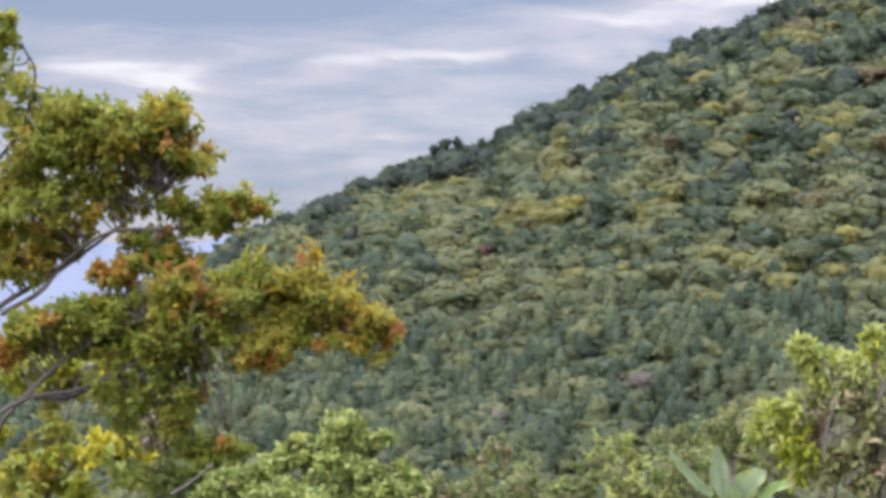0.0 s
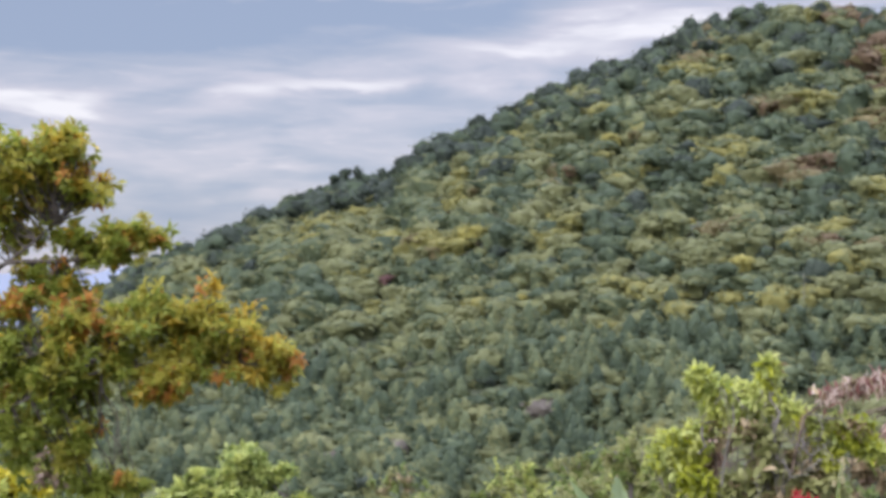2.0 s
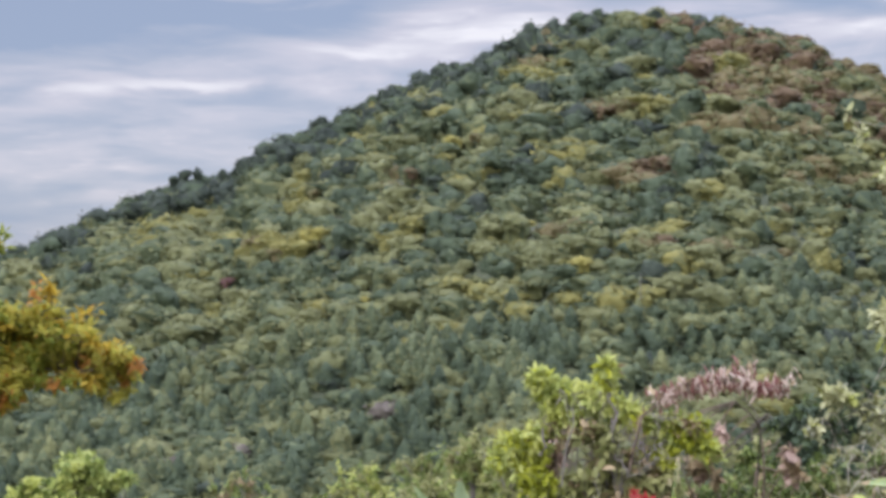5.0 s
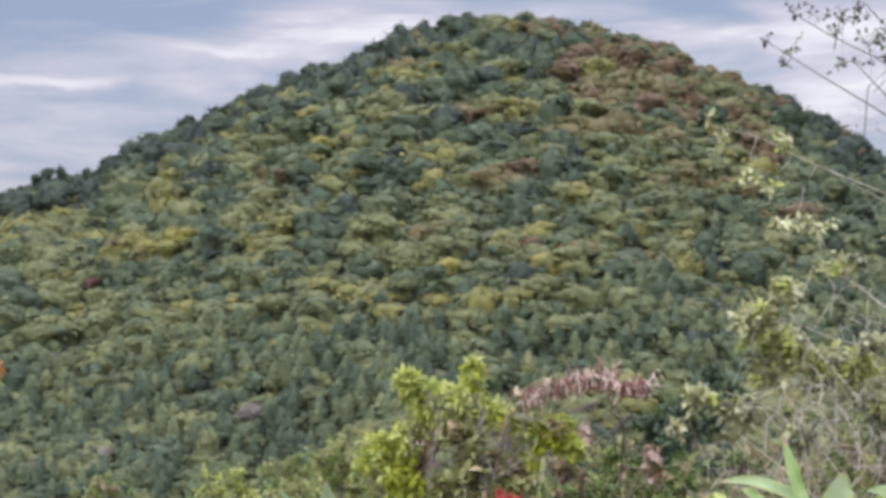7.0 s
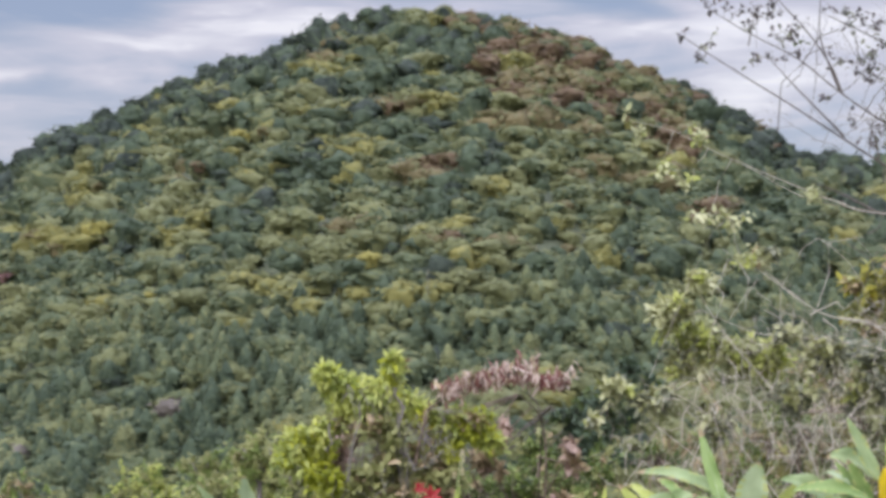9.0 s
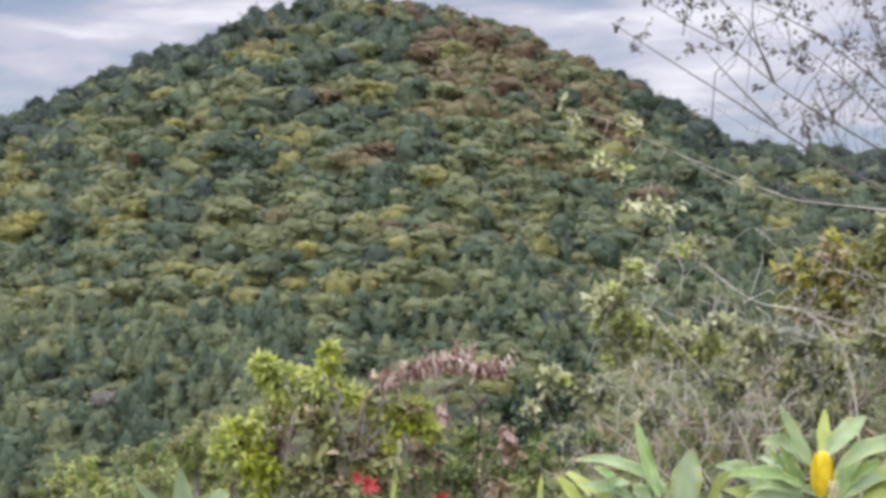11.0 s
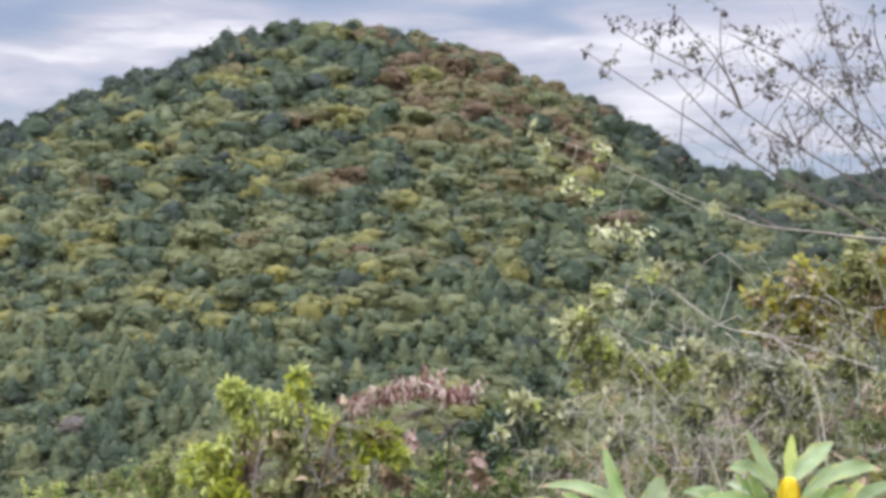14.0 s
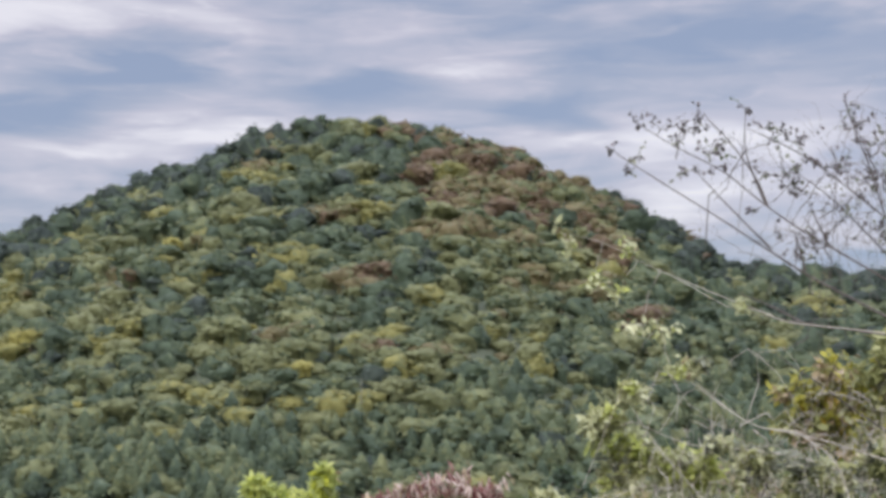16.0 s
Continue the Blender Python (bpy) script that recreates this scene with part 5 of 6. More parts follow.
# --- the thicket and the tall willow-like bush
leafy_plant(
    "willow_bush", "tall bush with long bare grey branches and small dark leaves", "bush",
    [[(41.63, 0.62, 4.6), (39.34, 2.04, 4.6), (37.69, 3.02, 4.6), (35.89, 4.08, 4.6), (34.19, 5.26, 4.6), (32.46, 6.47, 4.6), (30.07, 8.06, 4.6), (28.29, 9.28, 4.6)],
     [(41.27, 2.13, 4.7), (38.31, 4.14, 4.7), (36.90, 5.06, 4.7), (35.32, 6.11, 4.7), (33.99, 7.17, 4.7), (32.74, 8.24, 4.7), (30.88, 9.30, 4.7), (29.21, 10.38, 4.7)],
     [(41.73, 3.82, 4.8), (39.44, 5.70, 4.8), (38.38, 6.62, 4.8), (37.20, 7.67, 4.8), (35.88, 8.72, 4.8), (34.66, 9.41, 4.8), (33.90, 9.82, 4.8)]] + [
     [(34.51, 5.16, 4.6), (33.55, 6.19, 4.6), (32.61, 7.22, 4.6), (31.72, 8.25, 4.6)],
     [(34.34, 6.94, 4.7), (34.01, 7.81, 4.7), (33.64, 9.08, 4.7), (33.68, 10.60, 4.7)],
     [(34.44, 6.82, 4.7), (34.01, 7.92, 4.7), (33.16, 9.22, 4.7), (32.04, 10.54, 4.7)],
     [(40.08, 3.45, 4.9), (38.91, 6.09, 4.9), (38.32, 8.22, 4.9), (37.87, 9.48, 4.9), (37.50, 10.82, 4.9)],
     [(40.54, 4.94, 4.9), (40.00, 7.77, 4.9), (39.53, 9.30, 4.9), (39.45, 10.37, 4.9)]] + [
     [(36.77, 5.09, 4.7), (36.37, 5.98, 4.7), (35.96, 6.98, 4.7)],
     [(35.79, 4.24, 4.6), (35.59, 5.13, 4.6), (35.39, 5.79, 4.6)],
     [(41.84, 0.83, 4.5), (39.33, 1.57, 4.5), (38.23, 1.78, 4.5), (35.65, 2.23, 4.5), (33.26, 2.70, 4.5)],
     [(35.65, 2.23, 4.5), (34.35, 2.95, 4.5), (33.27, 3.42, 4.5)],
     [(41.89, -3.83, 4.5), (39.22, -2.34, 4.5), (37.64, -1.28, 4.5), (36.23, -0.20, 4.5), (34.57, 1.04, 4.5)]],
    [(28.44, 9.18, 0.27, 0.20, 4.6), (29.27, 8.89, 0.32, 0.20, 4.6), (29.04, 8.34, 0.23, 0.14, 4.6), (29.41, 10.33, 0.32, 0.23, 4.7), (30.31, 10.03, 0.45, 0.27, 4.7), (30.97, 9.55, 0.27, 0.18, 4.7), (31.42, 9.88, 0.32, 0.23, 4.7),
     (31.99, 10.39, 0.54, 0.32, 4.7), (32.18, 9.01, 0.73, 0.41, 4.7), (31.50, 8.37, 0.45, 0.32, 4.6), (32.61, 8.44, 0.36, 0.27, 4.7), (33.68, 10.71, 0.32, 0.23, 4.7), (34.73, 9.67, 0.50, 0.41, 4.8),
     (35.48, 9.31, 0.59, 0.27, 4.8)],
    240, OVATE, 0.018, 0.011, [willow_leaf, dark_leaf, grey_leaf], (7, 0.3, 1.0), bark_dark, 0.0050, 0.0018, 7, 1, 0.9, 0.3, 1.7, crown_name="foliage", base=(3.4, 3.6, 0))
leafy_plant(
    "willow_bush", "tall bush with many fine grey twigs and small dull leaves", "bush",
    [[(41.85, 1.26, 5.0), (40.08, 3.23, 5.0), (38.47, 5.24, 5.0), (36.82, 7.06, 5.0), (35.56, 8.10, 5.0)],
     [(41.88, 2.32, 5.0), (40.53, 4.73, 5.0), (39.35, 6.72, 5.0), (38.35, 8.50, 5.0)]],
    [(36.01, 8.73, 0.59, 0.32, 5.0), (36.86, 8.26, 0.68, 0.41, 5.0), (35.67, 8.09, 0.54, 0.32, 5.0), (34.47, 7.99, 0.59, 0.32, 5.0), (35.65, 7.22, 0.68, 0.45, 5.0), (33.89, 6.58, 0.32, 0.20, 5.0),
     (37.52, 10.61, 0.32, 0.32, 5.0), (37.85, 9.72, 0.54, 0.45, 5.0), (38.41, 9.04, 0.50, 0.41, 5.0), (38.89, 9.01, 0.59, 0.45, 5.0), (39.49, 10.16, 0.23, 0.36, 5.0), (39.07, 7.82, 0.86, 0.54, 5.0),
     (38.11, 7.54, 0.77, 0.50, 5.0), (37.24, 6.71, 0.64, 0.32, 5.0)] + [(34.74, 5.49, 0.45, 0.23, 5.0), (36.35, 5.32, 0.77, 0.41, 5.0), (38.59, 5.89, 0.91, 0.45, 5.0), (39.29, 4.56, 0.59, 0.41, 5.0), (35.58, 4.68, 0.50, 0.27, 5.0)],
    220, OVATE, 0.018, 0.011, [willow_leaf, dark_leaf, grey_leaf], (7, 0.5, 2.2), bark_dark, 0.0045, 0.0018, 8, 1, 0.9, 0.3, 1.7, crown_name="foliage", base=(3.8, 3.6, 0))
tangle("bare_twigs", "fine bare dark twigs rising through the willow bush", [(35.50, 5.57, 0.0), (37.01, 6.17, 0.0), (38.10, 7.00, 0.0), (33.78, 6.29, 0.0), (38.89, 5.23, 0.0), (36.32, 4.00, 0.0)],
       60, 0.30, bark_dark, 0.0011, 4.75, 0.7)
leafy_plant(
    "silverberry_bush", "bush with pale silvery-olive leaves on thin grey twigs", "bush",
    [[(33.70, -11.21, 4.7), (33.31, -7.76, 4.7), (32.03, -5.13, 4.7), (29.84, -2.45, 4.7), (28.53, -0.19, 4.7)],
     [(34.16, -9.91, 4.7), (33.77, -5.56, 4.7), (32.71, -3.35, 4.7), (31.62, -2.46, 4.7)],
     [(39.33, -3.33, 4.6), (36.82, -2.47, 4.6), (35.12, -2.03, 4.6), (33.60, -1.69, 4.6), (32.19, -0.68, 4.6), (30.99, 0.46, 4.6)],
     [(38.07, -4.21, 4.7), (35.96, -3.13, 4.7), (33.59, -2.69, 4.7), (31.17, -2.46, 4.7), (28.96, -1.55, 4.7)],
     [(31.53, -9.97, 4.8), (29.33, -7.80, 4.8), (27.11, -6.03, 4.8), (25.55, -4.45, 4.8)],
     [(32.63, -9.95, 4.8), (30.46, -6.91, 4.8), (28.47, -5.14, 4.8), (26.68, -4.46, 4.8)]],
    [(28.75, -0.30, 0.77, 0.45, 4.7), (27.83, -1.76, 0.77, 0.95, 4.7), (28.94, -2.67, 1.02, 0.82, 4.8), (30.28, -3.35, 1.02, 0.91, 4.8), (31.60, -3.58, 0.91, 0.82, 4.8), (28.26, -3.79, 0.91, 0.68, 4.8),
     (31.21, 0.45, 0.64, 0.32, 4.6), (25.55, -4.68, 0.77, 0.54, 4.8), (27.12, -5.36, 0.91, 0.59, 4.8), (32.28, -2.46, 0.68, 0.50, 4.7), (33.58, -3.35, 1.36, 0.77, 4.7), (35.95, -4.23, 1.82, 1.00, 4.7),
     (38.08, -3.34, 1.36, 0.91, 4.7), (24.63, -6.02, 0.41, 0.32, 4.8), (29.6, -6.2, 0.9, 0.4, 4.7), (32.4, -4.9, 1.2, 0.5, 4.7), (35.2, -5.0, 1.2, 0.5, 4.7)],
    150, OVATE, 0.036, 0.017, [pale_leaf, olive_leaf, grey_leaf, vine_leaf], [(7, 3, 0.5, 2), (8, 3, 0.5, 1), (4, 4, 0.5, 3), (4, 4, 0.5, 3), (3, 3, 0.5, 5), (6, 4, 1, 1), (6, 2, 2, 0), (5, 3, 2, 2), (4, 4, 3, 1),
     (5, 2, 3, 0), (3, 3, 5, 0), (3, 4, 5, 0), (3, 4, 5, 0), (4, 2, 2, 2)] + [(5, 3, 3, 1)] * 3, bark_pale, 0.0036, 0.0022, 9, 4, 0.8, 0.3, crown_name="foliage")
leafy_plant(
    "arching_branch", "thin arching twig with sprays of pale yellowing leaves", "branch",
    [[(45.00, -2.00, 4.4), (43.60, 1.00, 4.4), (41.60, 1.70, 4.4), (39.56, 1.69, 4.4), (37.09, 2.00, 4.4), (35.17, 2.26, 4.4), (34.30, 2.59, 4.4), (32.45, 3.38, 4.4), (29.70, 4.63, 4.4), (27.92, 5.56, 4.4), (26.00, 6.05, 4.4)], [(34.52, 2.54, 4.4), (33.65, 2.82, 4.4), (32.78, 2.93, 4.4), (30.58, 4.23, 4.4)]],
    [(26.46, 5.81, 0.54, 0.27, 4.4), (29.03, 5.09, 0.45, 0.32, 4.4), (27.45, 4.22, 0.54, 0.32, 4.4), (29.34, 2.28, 0.64, 0.36, 4.4), (33.22, 3.10, 0.36, 0.36, 4.4), (28.57, 3.42, 0.32, 0.23, 4.4)],
    150, OVATE, 0.028, 0.015, [pale_leaf, vine_leaf, dry_leaf], (5, 3, 2), bark_pale, 0.0024, 0.0013, 6, 2, 0.85, 0.2, 1.2, crown_name="foliage")
leafy_plant(
    "arching_branch", "pale bare twig with few leaves arching out of the thicket", "branch",
    [[(37.50, -9.50, 4.4), (37.30, -5.50, 4.4), (36.70, -3.20, 4.4), (35.60, -2.20, 4.4), (35.22, -1.96, 4.4), (33.82, -1.76, 4.4), (32.62, -1.08, 4.4), (31.42, -0.13, 4.4), (30.54, 0.28, 4.4)]],
    [(30.11, 1.93, 0.41, 0.27, 4.4), (30.54, 0.24, 0.32, 0.18, 4.4), (31.2, 0.5, 0.3, 0.2, 4.4)],
    150, OVATE, 0.028, 0.015, [pale_leaf, vine_leaf, dry_leaf], (5, 3, 2), bark_pale, 0.0026, 0.0013, 6, 2, 0.85, 0.2, 1.2, crown_name="foliage")
tangle("dry_thicket", "thin pale twigs arching in front of the thicket", [(29.36, -5.36, 0.0), (32.03, -4.47, 0.0), (34.45, -3.79, 0.0), (36.40, -2.47, 0.0), (38.08, -3.78, 0.0), (32.72, -2.46, 0.0)],
       40, 0.36, bark_pale, 0.0011, 4.45, 0.1)
tangle("dry_thicket", "thicket of pale dry crossing twigs", [(30.47, -5.58, 0.1), (32.23, -6.46, 0.1), (34.21, -5.12, 0.1), (28.90, -6.47, 0.1), (35.96, -3.35, 0.2), (37.64, -5.08, 0.1),
        (27.10, -7.14, 0.2), (31.60, -4.24, 0.2), (33.75, -7.32, 0.0), (38.72, -2.47, 0.2)], 190, 0.28, bark_pale, 0.0012, 4.66, 0.1)
leafy_plant(
    "thicket_bush", "brownish thicket bush behind the twigs", "bush",
    [[(32.61, -11.24, 5.6), (32.65, -7.77, 5.6), (32.68, -5.57, 5.6)]],
    [(29.79, -6.47, 2.04, 1.13, 5.6), (32.89, -6.45, 2.27, 1.13, 5.6), (35.93, -5.98, 2.27, 1.36, 5.6), (38.69, -5.07, 1.82, 1.36, 5.6), (27.32, -7.36, 1.36, 0.91, 5.7), (30.44, -8.45, 3.40, 1.13, 5.4),
     (35.90, -8.36, 3.63, 1.13, 5.4), (33.79, -4.46, 2.50, 1.02, 6.0), (37.66, -3.56, 2.27, 1.02, 6.0)],
    52, LANCE, 0.048, 0.016, [olive_leaf, dry_leaf, mid_leaf, bark_brown, dark_leaf], (1.2, 2.4, 1.6, 1.8, 4.2), bark_brown, 0.012, 0.005, 10, 5)
leafy_plant(
    "turning_tree", "small tree with olive and orange-gold leaves behind the thicket", "tree",
    [[(38.87, -7.64, 10), (38.70, -4.42, 10), (38.31, -2.04, 10), (37.91, -0.51, 10)], [(38.70, -3.77, 10), (36.61, -2.47, 10), (35.98, -1.37, 10)]],
    [(38.12, -0.40, 1.82, 0.91, 10), (36.62, -1.37, 1.36, 0.77, 10), (38.94, -1.60, 1.59, 1.02, 10), (35.97, -2.25, 1.02, 0.77, 10), (37.67, -2.69, 2.04, 0.91, 10), (39.58, 0.13, 1.13, 1.13, 10),
     (38.71, 0.61, 0.91, 1.36, 10), (36.14, -1.10, 1.36, 0.68, 10), (35.50, -0.60, 1.10, 0.70, 10), (35.30, -1.70, 0.95, 0.70, 10), (36.70, 0.10, 1.20, 0.60, 10)],
    90, SMALL, 0.084, 0.040, [oak_olive, oak_gold, olive_leaf, dry_leaf], [(2.5, 0.6, 6, 1.5), (2.5, 0.8, 5, 2), (2, 0.4, 6, 1), (1.5, 0.4, 6, 1.5)],
    bark_brown, 0.012, 0.004, 8, 4)


# --- broad-leaved plants and flowers at the edge of the viewpoint
rng = np.random.default_rng(21)


leaf_rng = np.random.default_rng(17)


def broad_leaf(base, tip, width, mat, parent, curve=0.12, turn=0.0):
    """One long leaf with a channelled blade, wavy edge and a midrib."""
    a, b = np.array(base, float), np.array(tip, float)
    length = np.linalg.norm(b - a)
    way = (b - a) / length
    toward = np.array((-a[0], -a[1], 0.0))
    toward = toward / np.linalg.norm(toward)
    face = toward * math.cos(turn) + np.cross(way, toward) * math.sin(turn) + np.array((0, 0, 0.8))
    face = face - way * np.dot(face, way)
    face = face / np.linalg.norm(face)
    side = np.cross(way, face)
    rows, cols = 20, 6
    v, f = [], []
    phase = leaf_rng.uniform(0, 6)
    for i in range(rows + 1):
        s = i / rows
        w = width * (math.sin(math.pi * min(1, s * 0.93 + 0.05)) ** 0.75) * (1 - 0.25 * s) * (1 + 0.05 * math.sin(17 * s + 2 * phase))
        if i == rows:
            w = 0.0006
        mid = a + way * length * s + np.array((0, 0, 1)) * curve * length * 4 * s * (1 - s)
        for k in range(cols + 1):
            u = k / cols * 2 - 1
            p = mid + side * u * w / 2 + face * (0.16 * w * (abs(u) - 0.2) + 0.11 * w * abs(u) * math.sin(13 * s + phase + 2.5 * u))
            v.append(p)
    for i in range(rows):
        for k in range(cols):
            p = i * (cols + 1) + k
            f += [(p, p + 1, p + cols + 2), (p, p + cols + 2, p + cols + 1)]
    pile = Pile()
    edged, dried = leaf_rng.uniform(0, 1) < 0.6, leaf_rng.integers(0, 4)
    shade = []
    for i in range(rows):
        for k in range(cols):
            turned = edged and leaf_rng.uniform(0, 1) < (0.4 if k in (0, cols - 1) else 0.0) + 0.6 * max(0, i / rows - 0.7)
            shade += [2 if i >= rows - dried else int(turned)] * 2
    pile.add((np.array(v), np.array(f)), np.array(shade))
    rib = np.array([v[i * (cols + 1) + cols // 2] - face * 0.001 for i in range(rows + 1)])
    leaf = part("leaf", pile.mesh("leaf", [mat, blade_edge, dry_leaf], True), parent)
    spine = Pile()
    spine.add(tube(rib, np.linspace(0.0019, 0.0004, rows + 1), 5))
    part("midrib", spine.mesh("midrib", [blade_pale], True), leaf, "pale midrib")
    return leaf


def broad_plant(label, foot_at, leaves, d, stalks=2, group="broad-leaved plants"):
    foot = np.array(at(foot_at[0], foot_at[1], d))
    crown = foot.copy()
    foot = np.array((foot[0], foot[1], ground_under(foot) - 0.02))
    root = thing("broad_leaved_plant", foot, label, "plant", group)
    for i in range(stalks):
        off = np.array((rng.normal(0, 0.02), rng.normal(0, 0.02), 0))
        part("stalk", limb_mesh(bent(foot + off, crown + off * 0.5, 7, 0, 0.1), 0.009, 0.006, stem_green, "stalk", 8), root)
    for (b0, e0, b1, e1, width, mat, curve) in leaves:
        broad_leaf(at(b0, e0, d + rng.normal(0, 0.04)), at(b1, e1, d + rng.normal(0, 0.10)), width * d * 0.0152, mat, root, curve, rng.normal(0, 0.2))
    return root


broad_plant("broad-leaved plant with upright grey-green leaves", (30.41, -10.63),
            [(30.53, -10.09, 31.07, -7.41, 1.6, blade_pale, 0.02), (29.76, -9.34, 28.79, -6.12, 0.70, blade_deep, -0.05), (29.99, -8.90, 26.30, -7.94, 0.70, blade_leaf, 0.10),
             (28.86, -9.56, 26.74, -8.91, 0.8, blade_leaf, 0.06), (28.19, -9.79, 25.95, -8.38, 0.55, blade_lime, 0.03), (29.31, -9.78, 28.65, -8.80, 0.9, blade_leaf, 0.1),
             (31.42, -10.08, 32.69, -8.03, 0.85, blade_lime, 0.02), (26.84, -10.01, 25.57, -8.38, 0.6, blade_lime, 0.05), (26.16, -10.01, 25.54, -9.22, 0.6, blade_lime, 0.05), (27.07, -9.79, 28.60, -8.86, 0.7, blade_leaf, 0.2), (30.21, -9.33, 28.10, -8.07, 0.7, blade_deep, 0.1), (24.92, -10.01, 25.10, -8.36, 0.3, blade_lime, 0.0),
             (27.74, -10.01, 26.17, -9.57, 0.6, blade_lime, 0.05), (27.52, -9.61, 28.66, -8.78, 0.45, blade_pale, 0.20), (26.99, -9.33, 26.13, -8.35, 0.50, blade_lime, 0.05), (28.32, -9.07, 27.13, -8.16, 0.50, blade_deep, 0.08), (29.11, -9.60, 29.39, -8.67, 0.50, blade_deep, 0.02)], 3.0)
flowering = broad_plant("broad-leaved plant with lime and grey-green leaves round a yellow flower", (35.87, -10.50),
                        [(35.58, -8.04, 34.42, -5.67, 0.75, blade_leaf, -0.03), (36.01, -7.71, 36.14, -5.82, 0.65, blade_lime, 0.0), (36.17, -7.60, 37.67, -6.08, 1.05, blade_leaf, 0.05),
                         (35.37, -7.94, 33.58, -7.23, 0.9, blade_leaf, 0.15), (36.54, -8.13, 39.49, -7.11, 0.95, blade_leaf, 0.14), (35.35, -9.02, 34.40, -7.26, 0.7, blade_deep, 0.0),
                         (34.38, -9.48, 31.88, -8.11, 1.2, blade_leaf, 0.12), (35.25, -8.81, 32.32, -8.54, 0.8, blade_deep, 0.12), (35.46, -9.45, 32.85, -9.51, 0.9, blade_leaf, 0.10),
                         (36.74, -9.20, 39.27, -8.27, 1.0, blade_leaf, 0.12), (36.31, -9.42, 37.40, -7.68, 1.1, blade_deep, 0.05)] + [(36.95, -9.62, 39.57, -9.21, 1.0, blade_lime, 0.08), (37.59, -9.38, 38.87, -7.43, 0.9, blade_lime, 0.05),
                         (38.01, -8.95, 40.11, -7.60, 0.9, blade_leaf, 0.1), (34.59, -9.90, 32.20, -9.04, 0.9, blade_lime, 0.1), (33.72, -9.92, 33.41, -8.24, 0.8, blade_leaf, 0.02), (36.96, -8.76, 38.44, -7.91, 0.8, blade_deep, 0.1), (35.36, -9.28, 33.18, -8.98, 0.60, blade_leaf, 0.10), (34.60, -8.53, 33.26, -8.00, 0.45, blade_pale, 0.12), (34.08, -9.52, 32.79, -9.40, 0.50, blade_deep, 0.10), (35.11, -8.97, 33.91, -7.32, 0.50, blade_deep, 0.04), (36.12, -9.46, 35.11, -9.03, 0.60, blade_leaf, 0.15)], 2.9, 3)
broad_plant("broad-leaved plant with pale upright leaves", (10.90, -11.41),
            [(10.57, -9.91, 8.83, -8.17, 0.62, blade_leaf, -0.06), (11.00, -10.12, 10.72, -7.91, 1.05, blade_pale, 0.0), (11.55, -10.10, 12.64, -8.94, 1.25, blade_pale, 0.10),
             (11.33, -10.21, 11.88, -9.01, 1.0, blade_leaf, 0.05), (12.20, -10.18, 13.71, -9.37, 0.7, blade_deep, 0.1)], 3.1)


def petals_ball(centre, tall, wide, mat, name, parent, rows=7, turns=9, label=""):
    """A flower head built of overlapping petals."""
    pile = Pile()
    c = np.array(centre)
    for i in range(rows):
        u = i / (rows - 1)
        r = wide / 2 * (0.55 + 0.45 * math.sin(math.pi * min(1, 0.15 + 0.8 * (1 - u))))
        for k in range(turns):
            a = (k + 0.5 * (i % 2)) * 2 * math.pi / turns + rng.normal(0, 0.1)
            out = np.array((math.cos(a), math.sin(a), 0))
            p = c + out * r * 0.75 + np.array((0, 0, tall * (u - 0.5)))
            way = unit(out * (0.45 - 0.25 * u) + np.array((0, 0, 1.0)))
            pile.add(spread(OVATE, p[None], frames_of(way[None], -out[None]), np.array([[wide * 5.6 / turns, tall * 2.2 / rows, tall * 0.25]])))
    ob = part(name, pile.mesh(name, [mat], True), parent, label)
    return ob


def bulb_flower(centre, tall, wide, mat, parent, label):
    """A closed flower: a ribbed bulb wrapped in two rows of long petals."""
    c = np.array(centre)
    u = np.linspace(0.0, 1.0, 9)
    pile = Pile()
    pile.add(tube(c + np.outer(u - 0.5, (0.06 * tall, 0, tall)), wide / 2 * (0.28 + 0.62 * np.sin(math.pi * (0.12 + 0.82 * u)) ** 0.8), 14))
    bulb = part("flower", pile.mesh("flower", [mat], True), parent, label)
    for row, n in ((0.0, 6), (0.22, 5)):
        for k in range(n):
            pile = Pile()
            a = (k + 2 * row) * 2 * math.pi / n
            out = np.array((math.cos(a), math.sin(a), 0))
            p = c + out * wide * 0.34 + np.array((0, 0, tall * (row - 0.46)))
            pile.add(spread(OVATE, p[None], frames_of(unit(out * 0.16 + np.array((0, 0, 1.0)))[None], out[None]), np.array([[wide * 1.15, tall * 0.72, tall * 0.55]])))
            part("petal", pile.mesh("petal", [mat], True), bulb)
    return bulb


bulb_flower(at(36.01, -8.32, 2.82), 0.082, 0.044, petal_yellow, flowering, "upright closed yellow flower head")
petals_ball(at(36.40, -9.25, 2.80), 0.035, 0.022, petal_cream, "bud", flowering, 4, 6, "small cream bud")


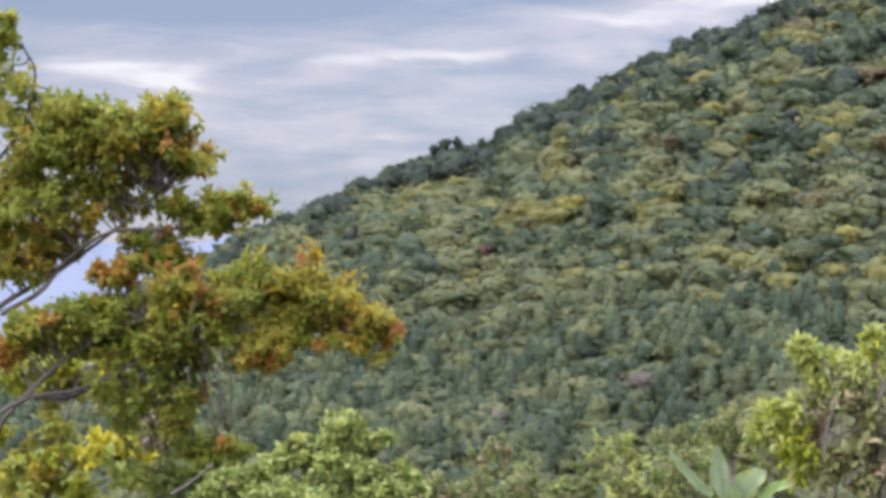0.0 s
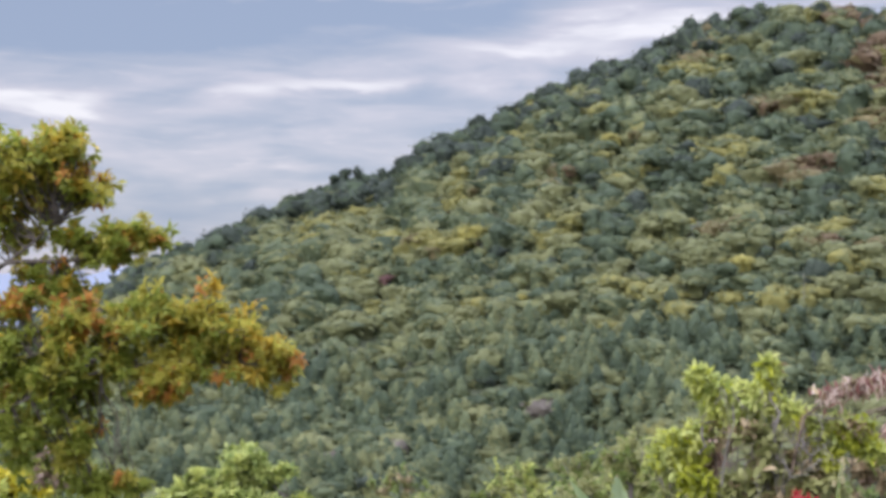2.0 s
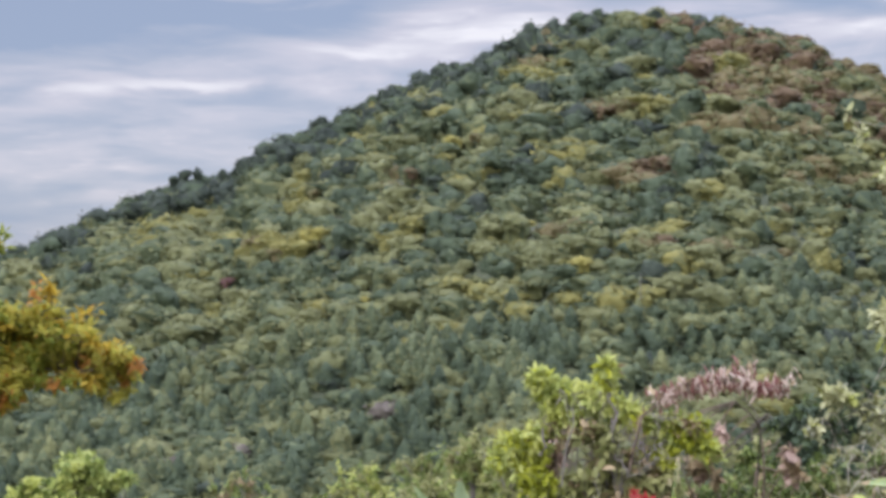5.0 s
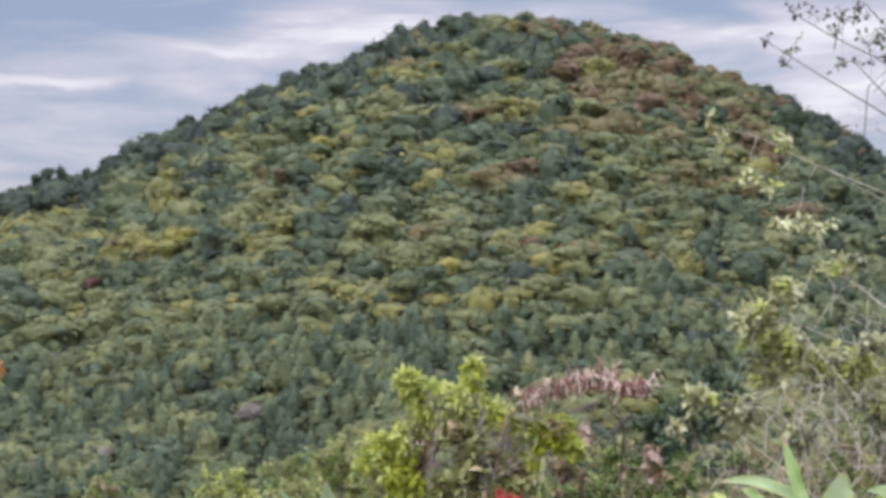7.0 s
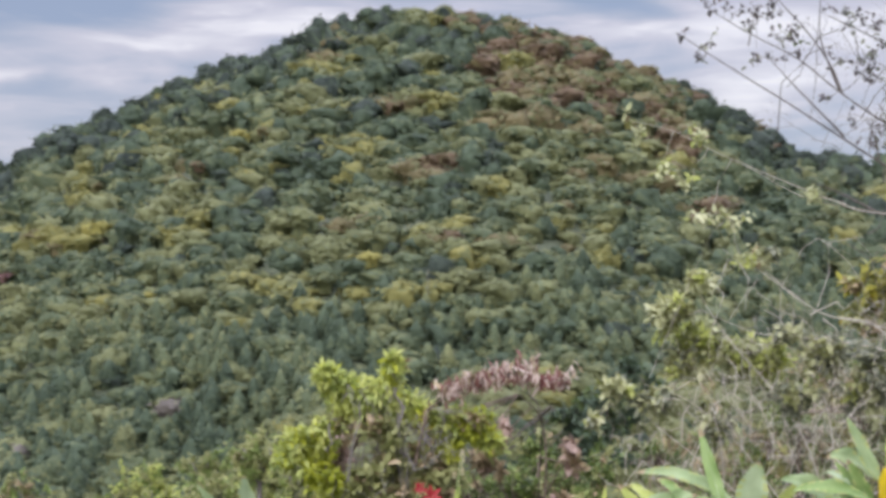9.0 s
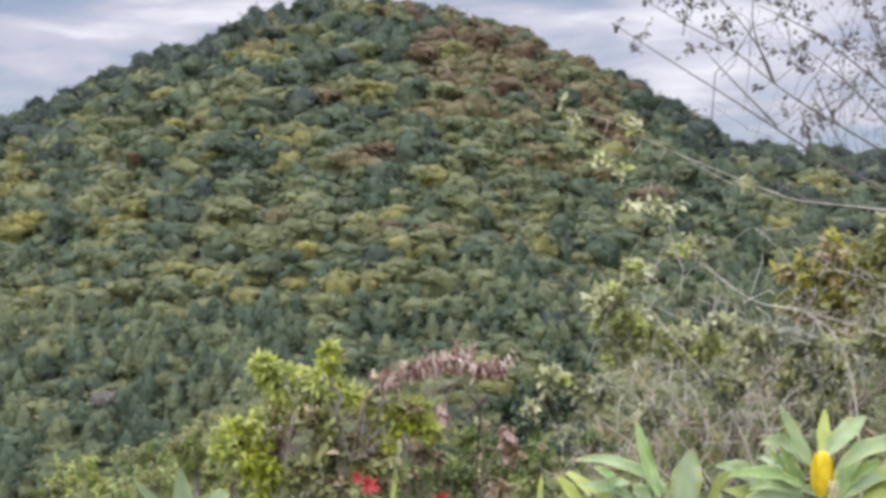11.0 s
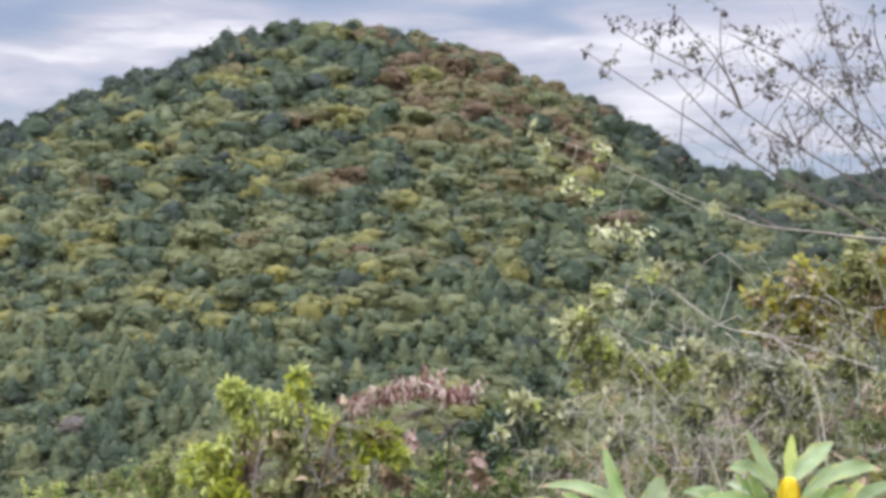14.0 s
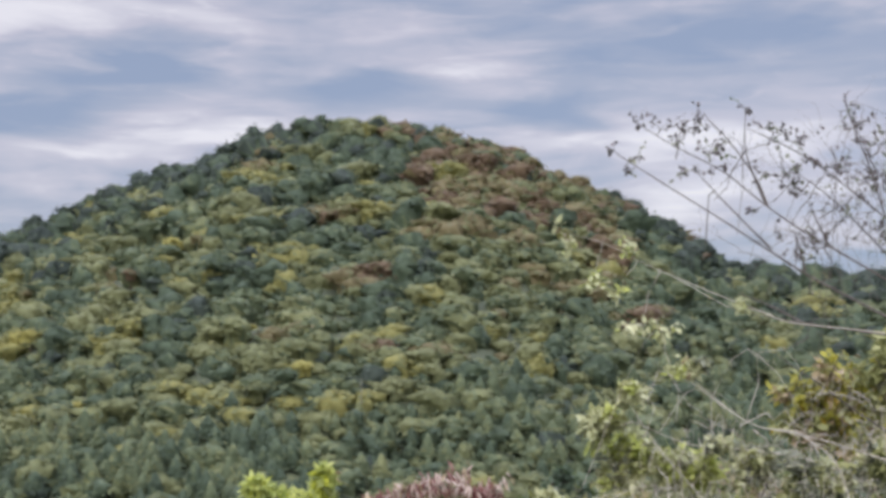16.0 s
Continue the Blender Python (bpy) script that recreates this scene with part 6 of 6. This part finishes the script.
def red_flower(b, e, d, size):
    head = np.array(at(b, e, d))
    foot = np.array((head[0], head[1], ground_under(head) - 0.02))
    root = thing("red_flower", foot, "red flower with spread petals on a thin green stem", "flower", "red flowers")
    part("stem", limb_mesh(bent(foot, head, 8, 0, 0.1), 0.004, 0.002, stem_green, "stem", 6), root)
    for k in range(8):
        a = k * 2 * math.pi / 8 + rng.normal(0, 0.15)
        pile = Pile()
        way = np.array((math.cos(a), -0.5 + 0.4 * math.sin(a), math.sin(a) * 0.8 + rng.normal(0.1, 0.2)))
        pile.add(spread(OVATE, head[None], frames_of(unit(way[None]), np.array([[0.0, -1.0, 0.6]])), np.array([[size * 0.5, size * 0.62, size * 0.6]])))
        part("petal", pile.mesh("petal", [petal_red], True), root)
    for k in range(3):
        q = foot + (head - foot) * (0.5 + 0.12 * k)
        part("leaf", Pile_leaf(q, unit(np.array((rng.normal(), rng.normal(), 0.4)))), root)


def Pile_leaf(q, way):
    pile = Pile()
    pile.add(spread(LANCE, q[None], frames_of(way[None], np.array([[0, 0, 1.0]])), np.array([[0.10, 0.10, 0.10]])))
    return pile.mesh("leaf", [mid_leaf], True)


red_flower(18.16, -8.87, 3.6, 0.052)
red_flower(21.07, -9.54, 3.5, 0.050)
red_flower(17.69, -8.55, 3.65, 0.034)


def flower_spike():
    d = 3.3
    foot = np.array(at(19.09, -10.60, d))
    foot = np.array((foot[0], foot[1], ground_under(foot) - 0.02))
    mid, tip = np.array(at(19.21, -8.40, d)), np.array(at(19.40, -7.25, d))
    root = thing("flower_spike", foot, "green pointed shoot with small white buds at its tip", "plant")
    part("stem", limb_mesh(np.vstack([foot[None], mid[None], tip[None]]), 0.006, 0.0015, stem_green, "stem", 6), root)
    broad_leaf(at(19.03, -9.94, d), at(19.28, -8.07, d), 0.013, blade_lime, root, 0.0)
    for k in range(9):
        p = mid + (tip - mid) * (0.1 + 0.9 * k / 8) + rng.normal(0, 0.004, 3)
        petals_ball(p, 0.008, 0.007, petal_cream, "bud", root, 2, 5)


flower_spike()

# --- trees that stand out on the hillside
for i, (b, e, half, kind) in enumerate(MARKED):
    hill_tree(i, b, e, half, kind)
for i, (b, half, tall) in enumerate(((0.10, 0.32, 1.0), (0.55, 0.30, 1.25), (1.58, 0.24, 1.5), (-4.2, 0.20, 1.2), (-3.5, 0.20, 1.1), (-0.4, 0.28, 0.9))):
    rr = float(ridge_range(np.array(b))) - 3
    px, py = rr * math.sin(radians(b)), rr * math.cos(radians(b))
    hill_tree(i, b, 0, half, BLUE, (px, py, float(ground_z(px, py)), rr), tall, "dark pine standing out against the sky on the ridge", 2.15)



def mast():
    """A thin grey pole that stands over the crowns on the lower hillside."""
    x, y, z, r = hill_place(18.19, -0.18, 7.0)
    root = thing("pole", (x, y, z - 0.3), "thin grey pole standing among the trees", "pole")
    part("shaft", limb_mesh(np.array([(x, y, z - 0.3), (x, y, z + 4), (x, y, z + 7.6)]), 0.07, 0.05, bark_grey, "shaft", 8), root)
    part("cap", limb_mesh(np.array([(x, y, z + 7.6), (x, y, z + 7.7), (x, y, z + 7.8)]), 0.09, 0.06, bark_grey, "cap", 8), root)


mast()
